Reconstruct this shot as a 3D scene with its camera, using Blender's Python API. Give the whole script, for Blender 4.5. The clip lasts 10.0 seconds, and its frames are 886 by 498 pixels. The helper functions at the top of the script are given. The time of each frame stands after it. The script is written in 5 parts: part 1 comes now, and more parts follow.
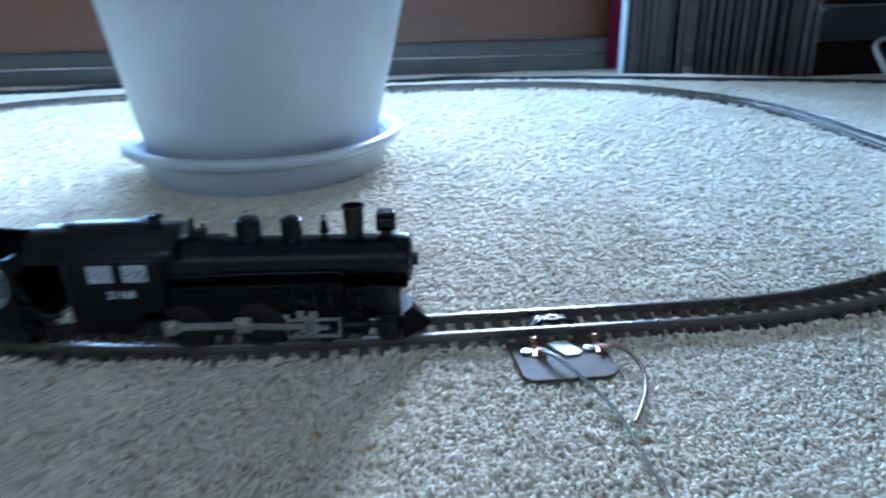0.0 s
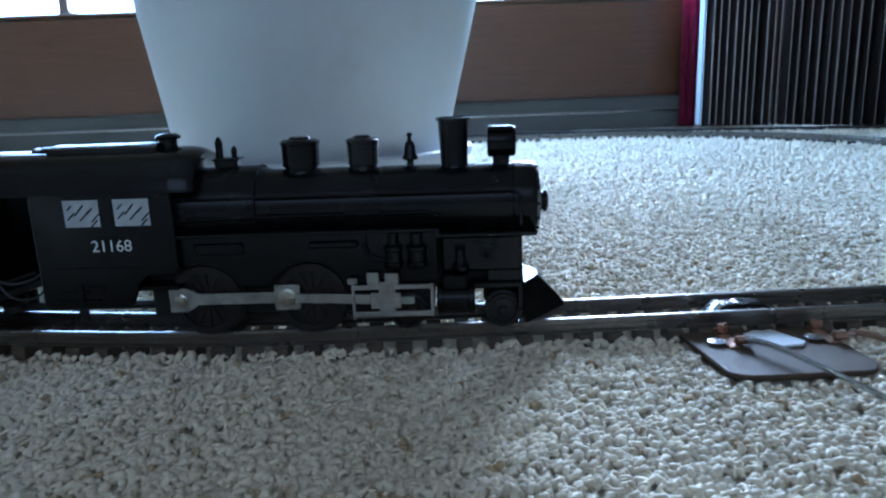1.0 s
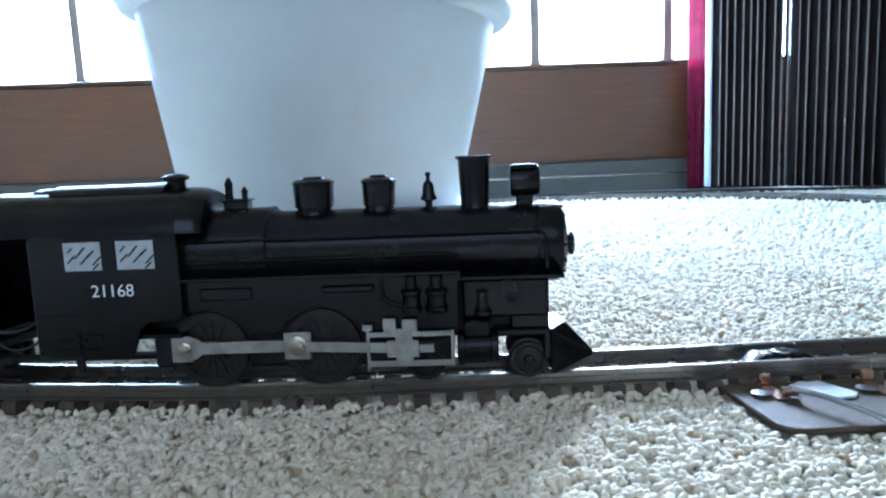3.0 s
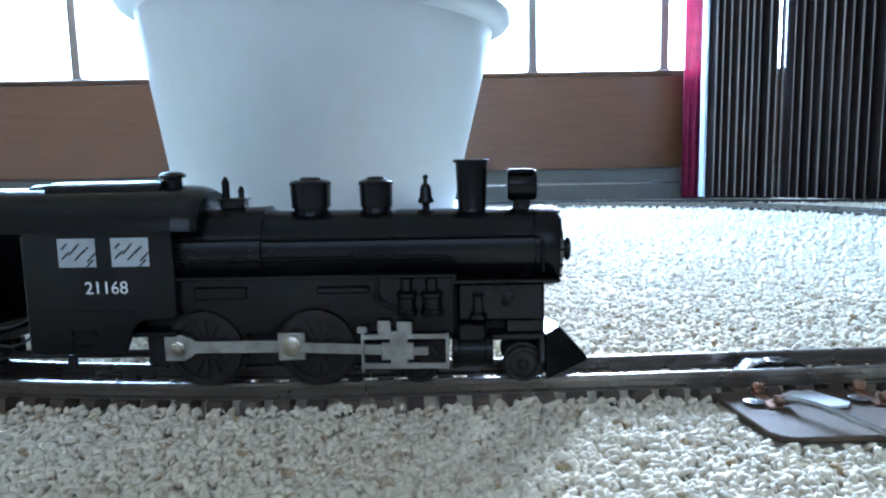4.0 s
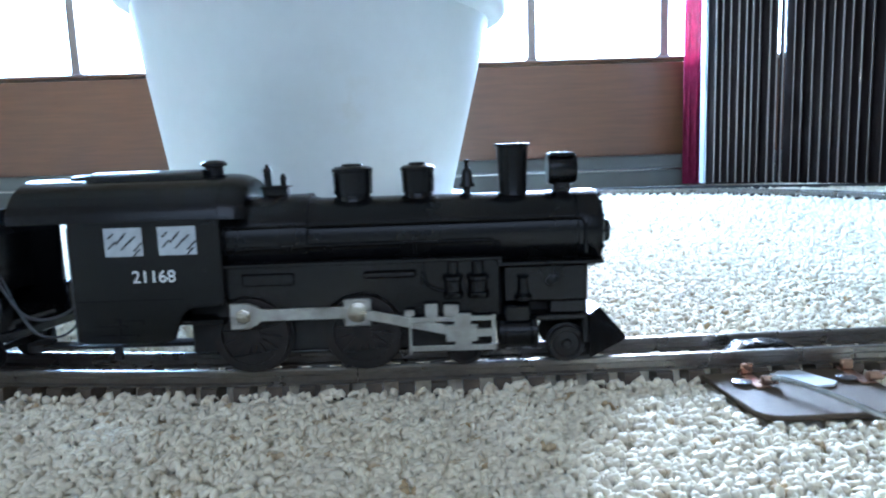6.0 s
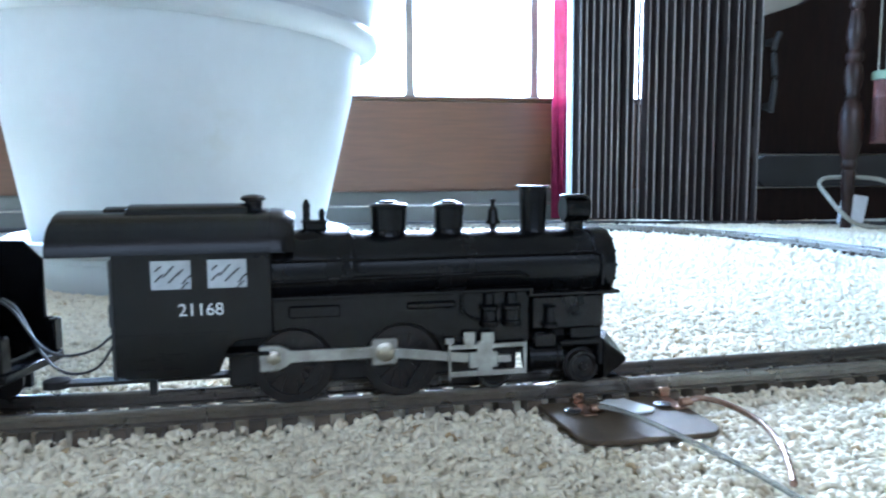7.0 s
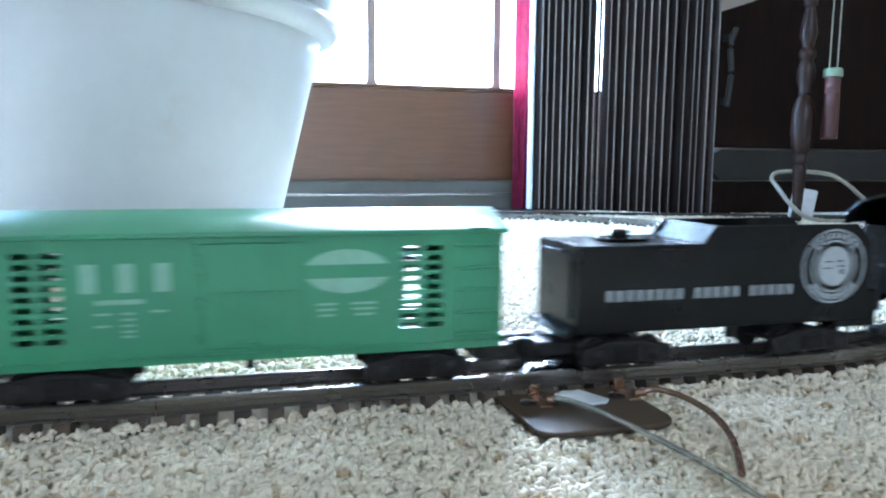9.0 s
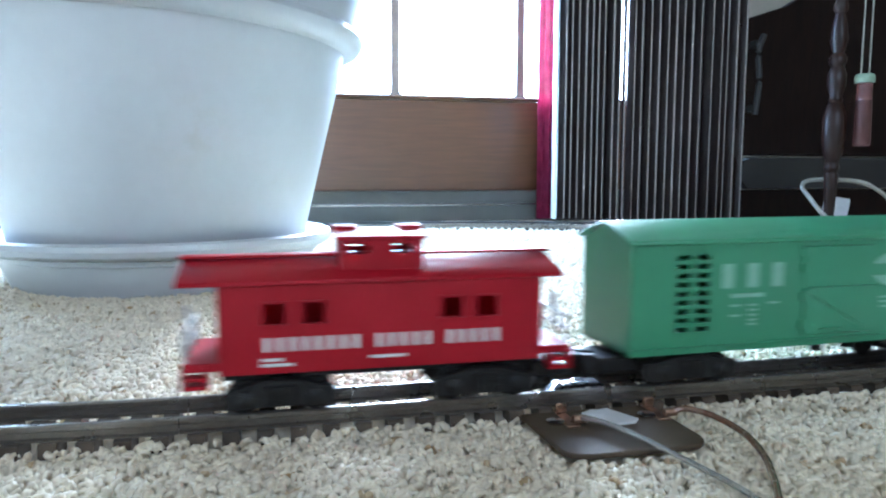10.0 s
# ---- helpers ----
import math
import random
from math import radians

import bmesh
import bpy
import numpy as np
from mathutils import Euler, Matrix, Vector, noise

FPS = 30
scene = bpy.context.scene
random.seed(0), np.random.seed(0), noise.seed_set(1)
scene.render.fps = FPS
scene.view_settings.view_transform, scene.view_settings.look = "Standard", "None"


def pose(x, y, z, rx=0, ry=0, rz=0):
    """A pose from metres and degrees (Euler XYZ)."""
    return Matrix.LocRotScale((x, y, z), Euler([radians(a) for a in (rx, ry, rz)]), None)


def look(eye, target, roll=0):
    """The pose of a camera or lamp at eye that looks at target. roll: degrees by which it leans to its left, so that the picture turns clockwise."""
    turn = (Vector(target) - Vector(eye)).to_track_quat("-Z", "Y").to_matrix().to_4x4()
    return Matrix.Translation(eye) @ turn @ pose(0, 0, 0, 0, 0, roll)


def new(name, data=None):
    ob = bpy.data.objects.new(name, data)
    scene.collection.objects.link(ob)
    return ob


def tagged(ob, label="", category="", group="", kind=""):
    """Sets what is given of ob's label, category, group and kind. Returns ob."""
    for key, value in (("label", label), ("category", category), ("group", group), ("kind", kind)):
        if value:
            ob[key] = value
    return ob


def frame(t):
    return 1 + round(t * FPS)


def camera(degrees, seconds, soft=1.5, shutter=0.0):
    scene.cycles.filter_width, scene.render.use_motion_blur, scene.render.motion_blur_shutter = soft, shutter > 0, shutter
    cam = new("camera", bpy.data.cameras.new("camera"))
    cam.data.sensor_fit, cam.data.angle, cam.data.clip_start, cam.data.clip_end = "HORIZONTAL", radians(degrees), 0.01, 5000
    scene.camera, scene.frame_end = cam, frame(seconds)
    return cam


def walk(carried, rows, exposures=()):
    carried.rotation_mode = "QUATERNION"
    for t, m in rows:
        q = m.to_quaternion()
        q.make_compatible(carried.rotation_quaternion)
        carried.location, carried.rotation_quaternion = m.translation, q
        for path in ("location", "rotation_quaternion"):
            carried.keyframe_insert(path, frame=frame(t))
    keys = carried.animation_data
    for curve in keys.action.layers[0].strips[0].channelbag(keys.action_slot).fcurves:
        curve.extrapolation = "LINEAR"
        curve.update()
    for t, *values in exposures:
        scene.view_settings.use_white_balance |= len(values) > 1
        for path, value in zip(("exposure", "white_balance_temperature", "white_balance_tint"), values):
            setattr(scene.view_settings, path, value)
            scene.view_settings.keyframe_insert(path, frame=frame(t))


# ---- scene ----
cam = camera(64.8, 10.0, soft=2.1, shutter=0.5)
EXPOSURES = [(0.0, 0.64, 4760, 6), (0.5, 0.48, 4760, 6), (1.0, 0.32, 4860, 6), (1.5, 0.80, 4980, 6), (2.0, 1.08, 5060, 6), (3.0, 1.32, 5100, 6), (4.5, 1.32, 5100, 6), (6.0, 1.58, 5120, 6), (7.0, 1.84, 5210, 6), (8.0, 1.94, 5320, 6), (10.0, 1.70, 5400, 6)]
PATH = [
    (0, (0.058, -0.365, 0.208), (0.209, 1.481, -0.547), -1.1),
    (0.2, (0.048, -0.3354, 0.1806), (0.3392, 1.5196, -0.5114), -0.74),
    (0.5, (0.06, -0.307, 0.144), (0.345, 1.568, -0.492), 0.2),
    (0.8, (0.0516, -0.273, 0.1168), (0.2664, 1.6406, -0.4246), 0.78),
    (1, (0.027, -0.264, 0.101), (0.076, 1.68, -0.365), -2.1),
    (1.5, (0.029, -0.259, 0.092), (0.143, 1.71, -0.241), -0.4),
    (2, (0.026, -0.254, 0.087), (0.123, 1.712, -0.268), -1.6),
    (2.5, (0.026, -0.252, 0.089), (0.088, 1.717, -0.261), -1.8),
    (3, (0.022, -0.251, 0.09), (0.062, 1.73, -0.186), -2.3),
    (4.5, (0.021, -0.251, 0.088), (0.087, 1.731, -0.172), -0.8),
    (5, (0.021, -0.251, 0.087), (0.084, 1.73, -0.18), -1),
    (6.3, (0.0274, -0.2563, 0.088), (0.0726, 1.723, -0.2), -2.13),
    (6.5, (0.028, -0.26, 0.093), (0.154, 1.716, -0.19), -0.4),
    (7, (0.037, -0.265, 0.0925), (0.416, 1.688, -0.1185), -0.4),
    (7.5, (0.038, -0.263, 0.092), (0.497, 1.671, -0.127), 1.1),
    (8, (0.04, -0.263, 0.092), (0.501, 1.669, -0.146), 0.5),
    (8.5, (0.038, -0.265, 0.0935), (0.519, 1.661, -0.1545), 0.3),
    (9, (0.039, -0.263, 0.093), (0.525, 1.663, -0.149), 0.4),
    (9.5, (0.038, -0.262, 0.095), (0.496, 1.67, -0.144), 0.1),
    (10, (0.04, -0.259, 0.095), (0.459, 1.685, -0.121), -0),
]
walk(cam, [(t, look(eye, target, roll)) for t, eye, target, roll in PATH], EXPOSURES)

# ---- light ----
world = bpy.data.worlds.new("sky")
scene.world = world
world.use_nodes = True
wn = world.node_tree
sky = wn.nodes.new("ShaderNodeTexSky")
sky.sky_type = "NISHITA"
sky.sun_disc = False
wn.links.new(sky.outputs[0], wn.nodes["Background"].inputs[0])
wn.nodes["Background"].inputs[1].default_value = 0.15

SUN_AZ, SUN_EL = radians(17), radians(21)      # a hazy low sun beyond the window, to the east of north
sun = bpy.data.lights.new("hazy_sun", "SUN")
sun.energy, sun.angle, sun.color = 3.2, radians(17), (0.92, 0.95, 1.05)
sun_ob = new("hazy_sun", sun)
sun_ob.matrix_world = look((0, 0, 0), (-math.sin(SUN_AZ) * math.cos(SUN_EL), -math.cos(SUN_AZ) * math.cos(SUN_EL), -math.sin(SUN_EL)))
sky.sun_elevation, sky.sun_rotation = SUN_EL, SUN_AZ

WALL_Y = 1.13            # inner face of the window wall
SILL_Z = 0.248
WIN_X0, WIN_X1, WIN_Z1 = -0.98, 0.80, 0.84
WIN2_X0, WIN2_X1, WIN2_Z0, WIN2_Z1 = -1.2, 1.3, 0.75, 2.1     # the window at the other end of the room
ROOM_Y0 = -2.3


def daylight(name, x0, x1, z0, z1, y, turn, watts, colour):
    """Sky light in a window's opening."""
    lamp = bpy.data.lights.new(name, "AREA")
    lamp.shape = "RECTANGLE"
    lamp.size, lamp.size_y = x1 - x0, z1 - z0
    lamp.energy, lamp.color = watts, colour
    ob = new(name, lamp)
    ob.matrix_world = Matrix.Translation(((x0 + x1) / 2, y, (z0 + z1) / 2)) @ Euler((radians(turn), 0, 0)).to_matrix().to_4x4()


daylight("north_window_daylight", WIN_X0, WIN_X1, SILL_Z, WIN_Z1, WALL_Y + 0.13, -90, 39.0, (0.56, 0.78, 1.08))
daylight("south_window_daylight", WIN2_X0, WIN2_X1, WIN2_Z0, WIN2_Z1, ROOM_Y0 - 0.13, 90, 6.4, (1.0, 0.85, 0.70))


# ---- materials ----
def mat(name, base, rough=0.5, metal=0.0, var=0.12, scale=40.0, bump=0.0, bscale=300.0, tint=None, spec=0.5, each=0.0, coat=0.0):
    """A surface with two scales of mottling, fine relief and uneven gloss; tint: a second colour in the large mottle."""
    m = bpy.data.materials.new(name)
    m.use_nodes = True
    nt = m.node_tree
    b = nt.nodes["Principled BSDF"]
    b.inputs["Metallic"].default_value = metal
    b.inputs["Specular IOR Level"].default_value = spec
    b.inputs["Coat Weight"].default_value = coat
    co = nt.nodes.new("ShaderNodeTexCoord")
    n1 = nt.nodes.new("ShaderNodeTexNoise")
    n1.inputs["Scale"].default_value = scale
    n1.inputs["Detail"].default_value = 5
    n2 = nt.nodes.new("ShaderNodeTexNoise")
    n2.inputs["Scale"].default_value = bscale
    n2.inputs["Detail"].default_value = 3
    nt.links.new(co.outputs["Object"], n1.inputs["Vector"])
    nt.links.new(co.outputs["Object"], n2.inputs["Vector"])
    mix = nt.nodes.new("ShaderNodeMix")
    mix.data_type = "RGBA"
    second = tint or tuple(c * (1 - 2 * var) for c in base)
    mix.inputs["A"].default_value = (*base, 1)
    mix.inputs["B"].default_value = (*second, 1)
    ramp = nt.nodes.new("ShaderNodeMapRange")
    ramp.inputs["From Min"].default_value = 0.35
    ramp.inputs["From Max"].default_value = 0.7
    nt.links.new(n1.outputs["Fac"], ramp.inputs["Value"])
    nt.links.new(ramp.outputs["Result"], mix.inputs["Factor"])
    hsv = nt.nodes.new("ShaderNodeHueSaturation")
    nt.links.new(mix.outputs["Result"], hsv.inputs["Color"])
    val = nt.nodes.new("ShaderNodeMapRange")
    val.inputs["To Min"].default_value = 1 - var
    val.inputs["To Max"].default_value = 1 + var
    nt.links.new(n2.outputs["Fac"], val.inputs["Value"])
    if each:
        info = nt.nodes.new("ShaderNodeObjectInfo")
        er = nt.nodes.new("ShaderNodeMapRange")
        er.inputs["To Min"].default_value = 1 - each
        er.inputs["To Max"].default_value = 1 + each
        nt.links.new(info.outputs["Random"], er.inputs["Value"])
        mul = nt.nodes.new("ShaderNodeMath")
        mul.operation = "MULTIPLY"
        nt.links.new(val.outputs["Result"], mul.inputs[0])
        nt.links.new(er.outputs["Result"], mul.inputs[1])
        nt.links.new(mul.outputs[0], hsv.inputs["Value"])
    else:
        nt.links.new(val.outputs["Result"], hsv.inputs["Value"])
    nt.links.new(hsv.outputs["Color"], b.inputs["Base Color"])
    rr = nt.nodes.new("ShaderNodeMapRange")
    rr.inputs["To Min"].default_value = max(0.02, rough - 0.08)
    rr.inputs["To Max"].default_value = min(1.0, rough + 0.1)
    nt.links.new(n1.outputs["Fac"], rr.inputs["Value"])
    nt.links.new(rr.outputs["Result"], b.inputs["Roughness"])
    if bump:
        bp = nt.nodes.new("ShaderNodeBump")
        bp.inputs["Strength"].default_value = bump
        bp.inputs["Distance"].default_value = 0.001
        nt.links.new(n2.outputs["Fac"], bp.inputs["Height"])
        nt.links.new(bp.outputs["Normal"], b.inputs["Normal"])
    return m


def wood(name, base, dark, rough=0.35, across=(3.0, 40.0, 40.0), ring=9.0, coat=0.3, spec=0.5):
    m = mat(name, base, rough, var=0.1, scale=14, bump=0.05, bscale=220, coat=coat, spec=spec)
    nt = m.node_tree
    b = nt.nodes["Principled BSDF"]
    co = nt.nodes.new("ShaderNodeTexCoord")
    mp = nt.nodes.new("ShaderNodeMapping")
    mp.inputs["Scale"].default_value = across
    nz = nt.nodes.new("ShaderNodeTexNoise")
    nz.inputs["Scale"].default_value = ring
    nz.inputs["Detail"].default_value = 6
    nz.inputs["Distortion"].default_value = 0.6
    rp = nt.nodes.new("ShaderNodeValToRGB")
    rp.color_ramp.elements[0].position = 0.32
    rp.color_ramp.elements[0].color = (*dark, 1)
    rp.color_ramp.elements[1].position = 0.66
    rp.color_ramp.elements[1].color = (*base, 1)
    nt.links.new(co.outputs["Object"], mp.inputs["Vector"])
    nt.links.new(mp.outputs["Vector"], nz.inputs["Vector"])
    nt.links.new(nz.outputs["Fac"], rp.inputs["Fac"])
    nt.links.new(rp.outputs["Color"], b.inputs["Base Color"])
    return m


def carpet_material():
    m = mat("carpet_pile", (0.89, 0.818, 0.675), 0.7, var=0.06, scale=9, bump=0.2, bscale=1500, tint=(0.80, 0.725, 0.575), spec=0.3)
    nt = m.node_tree
    b = nt.nodes["Principled BSDF"]
    b.inputs["Sheen Weight"].default_value = 0.15
    base = b.inputs["Base Color"].links[0].from_socket
    # tuft to tuft variation and a few brown flecks
    co = nt.nodes.new("ShaderNodeTexCoord")
    vo = nt.nodes.new("ShaderNodeTexVoronoi")
    vo.inputs["Scale"].default_value = 260
    nt.links.new(co.outputs["Object"], vo.inputs["Vector"])
    sep = nt.nodes.new("ShaderNodeSeparateColor")
    nt.links.new(vo.outputs["Color"], sep.inputs["Color"])
    rp = nt.nodes.new("ShaderNodeValToRGB")
    e = rp.color_ramp.elements
    e[0].position, e[0].color = 0.0, (0.62, 0.50, 0.34, 1)
    e[1].position, e[1].color = 0.06, (0.86, 0.84, 0.80, 1)
    x = e.new(1.0)
    x.color = (1.1, 1.1, 1.08, 1)
    nt.links.new(sep.outputs["Red"], rp.inputs["Fac"])
    mul = nt.nodes.new("ShaderNodeMix")
    mul.data_type, mul.blend_type = "RGBA", "MULTIPLY"
    mul.inputs["Factor"].default_value = 1.0
    nt.links.new(base, mul.inputs["A"])
    nt.links.new(rp.outputs["Color"], mul.inputs["B"])
    nt.links.new(mul.outputs["Result"], b.inputs["Base Color"])
    # yarn lets some light through
    tr = nt.nodes.new("ShaderNodeBsdfTranslucent")
    nt.links.new(mul.outputs["Result"], tr.inputs["Color"])
    mx = nt.nodes.new("ShaderNodeMixShader")
    mx.inputs[0].default_value = 0.17
    nt.links.new(b.outputs[0], mx.inputs[1])
    nt.links.new(tr.outputs[0], mx.inputs[2])
    nt.links.new(mx.outputs[0], nt.nodes["Material Output"].inputs["Surface"])
    return m


def fabric(name, base, through_part=0.45, rough=0.9, weave=0.0):
    m = mat(name, base, rough, var=0.15, scale=60, bump=0.5, bscale=900)
    nt = m.node_tree
    out = nt.nodes["Material Output"]
    b = nt.nodes["Principled BSDF"]
    tr = nt.nodes.new("ShaderNodeBsdfTranslucent")
    nt.links.new(b.inputs["Base Color"].links[0].from_socket, tr.inputs["Color"])
    mx = nt.nodes.new("ShaderNodeMixShader")
    mx.inputs[0].default_value = through_part
    nt.links.new(b.outputs[0], mx.inputs[1])
    nt.links.new(tr.outputs[0], mx.inputs[2])
    # open threads between which the light comes straight through
    gap = nt.nodes.new("ShaderNodeBsdfTransparent")
    co = nt.nodes.new("ShaderNodeTexCoord")
    nz = nt.nodes.new("ShaderNodeTexNoise")
    nz.inputs["Scale"].default_value = 420
    nt.links.new(co.outputs["Object"], nz.inputs["Vector"])
    fac = nt.nodes.new("ShaderNodeMapRange")
    fac.inputs["From Min"].default_value, fac.inputs["From Max"].default_value = 0.4, 0.65
    fac.inputs["To Max"].default_value = 2 * weave
    nt.links.new(nz.outputs["Fac"], fac.inputs["Value"])
    mg = nt.nodes.new("ShaderNodeMixShader")
    nt.links.new(fac.outputs["Result"], mg.inputs[0])
    nt.links.new(mx.outputs[0], mg.inputs[1])
    nt.links.new(gap.outputs[0], mg.inputs[2])
    nt.links.new(mg.outputs[0], out.inputs["Surface"])
    return m


def thin_plastic(m, share):
    nt = m.node_tree
    b = nt.nodes["Principled BSDF"]
    tr = nt.nodes.new("ShaderNodeBsdfTranslucent")
    nt.links.new(b.inputs["Base Color"].links[0].from_socket, tr.inputs["Color"])
    mx = nt.nodes.new("ShaderNodeMixShader")
    mx.inputs[0].default_value = share
    nt.links.new(b.outputs[0], mx.inputs[1])
    nt.links.new(tr.outputs[0], mx.inputs[2])
    nt.links.new(mx.outputs[0], nt.nodes["Material Output"].inputs["Surface"])
    return m


CARPET = carpet_material()
BLACK = mat("black_plastic", (0.0022, 0.0024, 0.0031), 0.24, var=0.15, scale=60, bump=0.04, bscale=900, tint=(0.0036, 0.0035, 0.0037), spec=0.2)
SATIN_BLACK = mat("satin_black_plastic", (0.0030, 0.0033, 0.0044), 0.2, var=0.15, scale=60, bump=0.03, bscale=900, tint=(0.0038, 0.0038, 0.005), spec=0.26)
BACKHEAD_GREY = mat("mottled_grey_plastic", (0.030, 0.031, 0.034), 0.6, var=0.3, scale=150, bump=0.3, bscale=700, tint=(0.016, 0.016, 0.018))
BLACK_DULL = mat("dull_black_plastic", (0.005, 0.005, 0.0056), 0.5, var=0.2, scale=80, bump=0.1, bscale=700, tint=(0.014, 0.012, 0.011), spec=0.35)
WHEEL = mat("dark_wheel_metal", (0.008, 0.0075, 0.0075), 0.45, 0.0, var=0.2, scale=120, tint=(0.018, 0.013, 0.011), spec=0.3)
STEEL = mat("dull_rod_steel", (0.40, 0.40, 0.385), 0.36, 0.75, var=0.16, scale=150, bump=0.12, bscale=900, tint=(0.25, 0.245, 0.225))
BRASS = mat("pin_brass", (0.42, 0.39, 0.32), 0.28, 0.9, var=0.1, scale=200)
PRINT_WHITE = mat("white_print", (0.72, 0.74, 0.74), 0.5, var=0.08, scale=200)
PRINT_GREY = mat("grey_print", (0.40, 0.43, 0.45), 0.5, var=0.1, scale=200)
PRINT_PALE = mat("faded_white_print", (0.24, 0.46, 0.34), 0.5, var=0.12, scale=300)
GREEN = mat("green_plastic", (0.048, 0.240, 0.118), 0.3, var=0.06, scale=30, bump=0.05, bscale=600)
RED = mat("red_plastic", (0.37, 0.005, 0.016), 0.4, var=0.06, scale=30, bump=0.05, bscale=600, spec=0.2)
RAIL = mat("rail_steel", (0.22, 0.205, 0.185), 0.28, 0.9, var=0.18, scale=90, bump=0.15, bscale=500, tint=(0.18, 0.16, 0.14))
TIE = mat("tie_brown_metal", (0.055, 0.042, 0.030), 0.4, 0.0, var=0.25, scale=120, tint=(0.095, 0.070, 0.048), each=0.3, spec=0.4)
FIBRE = mat("brown_fibre_board", (0.075, 0.056, 0.038), 0.6, var=0.1, scale=80, bump=0.05, bscale=500, tint=(0.095, 0.070, 0.046), spec=0.15)
COPPER = mat("copper", (0.44, 0.28, 0.20), 0.28, 0.9, var=0.15, scale=250)
thin_plastic(RED, 0.16)
TAPE = mat("white_label_tape", (0.72, 0.75, 0.78), 0.3, var=0.05, scale=100)
CHROME = mat("bright_metal", (0.66, 0.66, 0.67), 0.2, 1.0, var=0.05, scale=200)
POT = mat("white_glazed_plastic", (0.48, 0.505, 0.525), 0.42, var=0.03, scale=7, bump=0.03, bscale=120, tint=(0.435, 0.455, 0.465))
SOIL = mat("potting_soil", (0.05, 0.035, 0.025), 1.0, var=0.4, scale=60, bump=1.0, bscale=300)
PANEL_WOOD = wood("brown_panel_wood", (0.122, 0.050, 0.019), (0.092, 0.038, 0.0148), 0.4, (2.0, 30.0, 26.0), 5.0)
DARK_WOOD = wood("dark_stained_wood", (0.0105, 0.0044, 0.0030), (0.0055, 0.0025, 0.0019), 0.6, (20.0, 20.0, 3.0), 5.0, 0.0, 0.12)
LEG_WOOD = wood("reddish_leg_wood", (0.022, 0.0066, 0.0034), (0.011, 0.0036, 0.0022), 0.4, (20.0, 20.0, 3.0), 5.0, 0.15, 0.3)
SASH = mat("window_frame_wood", (0.26, 0.20, 0.16), 0.5, var=0.1, scale=30, bump=0.1)
BASEBOARD = mat("grey_metal_baseboard", (0.12, 0.122, 0.11), 0.4, 0.1, var=0.08, scale=14, bump=0.03)
PLASTER = mat("painted_plaster", (0.52, 0.46, 0.37), 0.9, var=0.05, scale=5, bump=0.2, bscale=120)
CEILING = mat("ceiling_paint", (0.62, 0.58, 0.50), 0.9, var=0.05, scale=5, bump=0.2, bscale=120)
SLAT = mat("dark_brown_vinyl", (0.026, 0.019, 0.019), 0.32, var=0.04, scale=6, bump=0.02, bscale=60, tint=(0.016, 0.012, 0.0125), each=0.3)
SLAT_EDGE = mat("pale_slat_edge", (0.30, 0.265, 0.25), 0.24, var=0.04, scale=8)
POST_WHITE = mat("pale_blue_post", (0.62, 0.70, 0.80), 0.4, var=0.05, scale=30)
DRAPE = fabric("red_drape", (0.46, 0.045, 0.14), 0.6, weave=0.07)
COPPER_WIRE = mat("brown_copper_wire", (0.26, 0.15, 0.10), 0.25, 0.3, var=0.15, scale=250, coat=0.6)
CABLE = mat("black_cable", (0.02, 0.02, 0.022), 0.5, var=0.1, scale=80)
CORD = mat("cream_cord", (0.34, 0.33, 0.28), 0.45, var=0.08, scale=80)
WALL_GREY = mat("grey_skirting", (0.014, 0.0135, 0.014), 0.6, var=0.08, scale=12)
GLOBE = mat("pale_green_plastic", (0.30, 0.42, 0.30), 0.4, var=0.1, scale=40)


def clear_material(name, colour, rough):
    m = bpy.data.materials.new(name)
    m.use_nodes = True
    b = m.node_tree.nodes["Principled BSDF"]
    b.inputs["Base Color"].default_value = (*colour, 1)
    b.inputs["Transmission Weight"].default_value = 0.85
    b.inputs["Roughness"].default_value = rough
    b.inputs["IOR"].default_value = 1.45
    return m


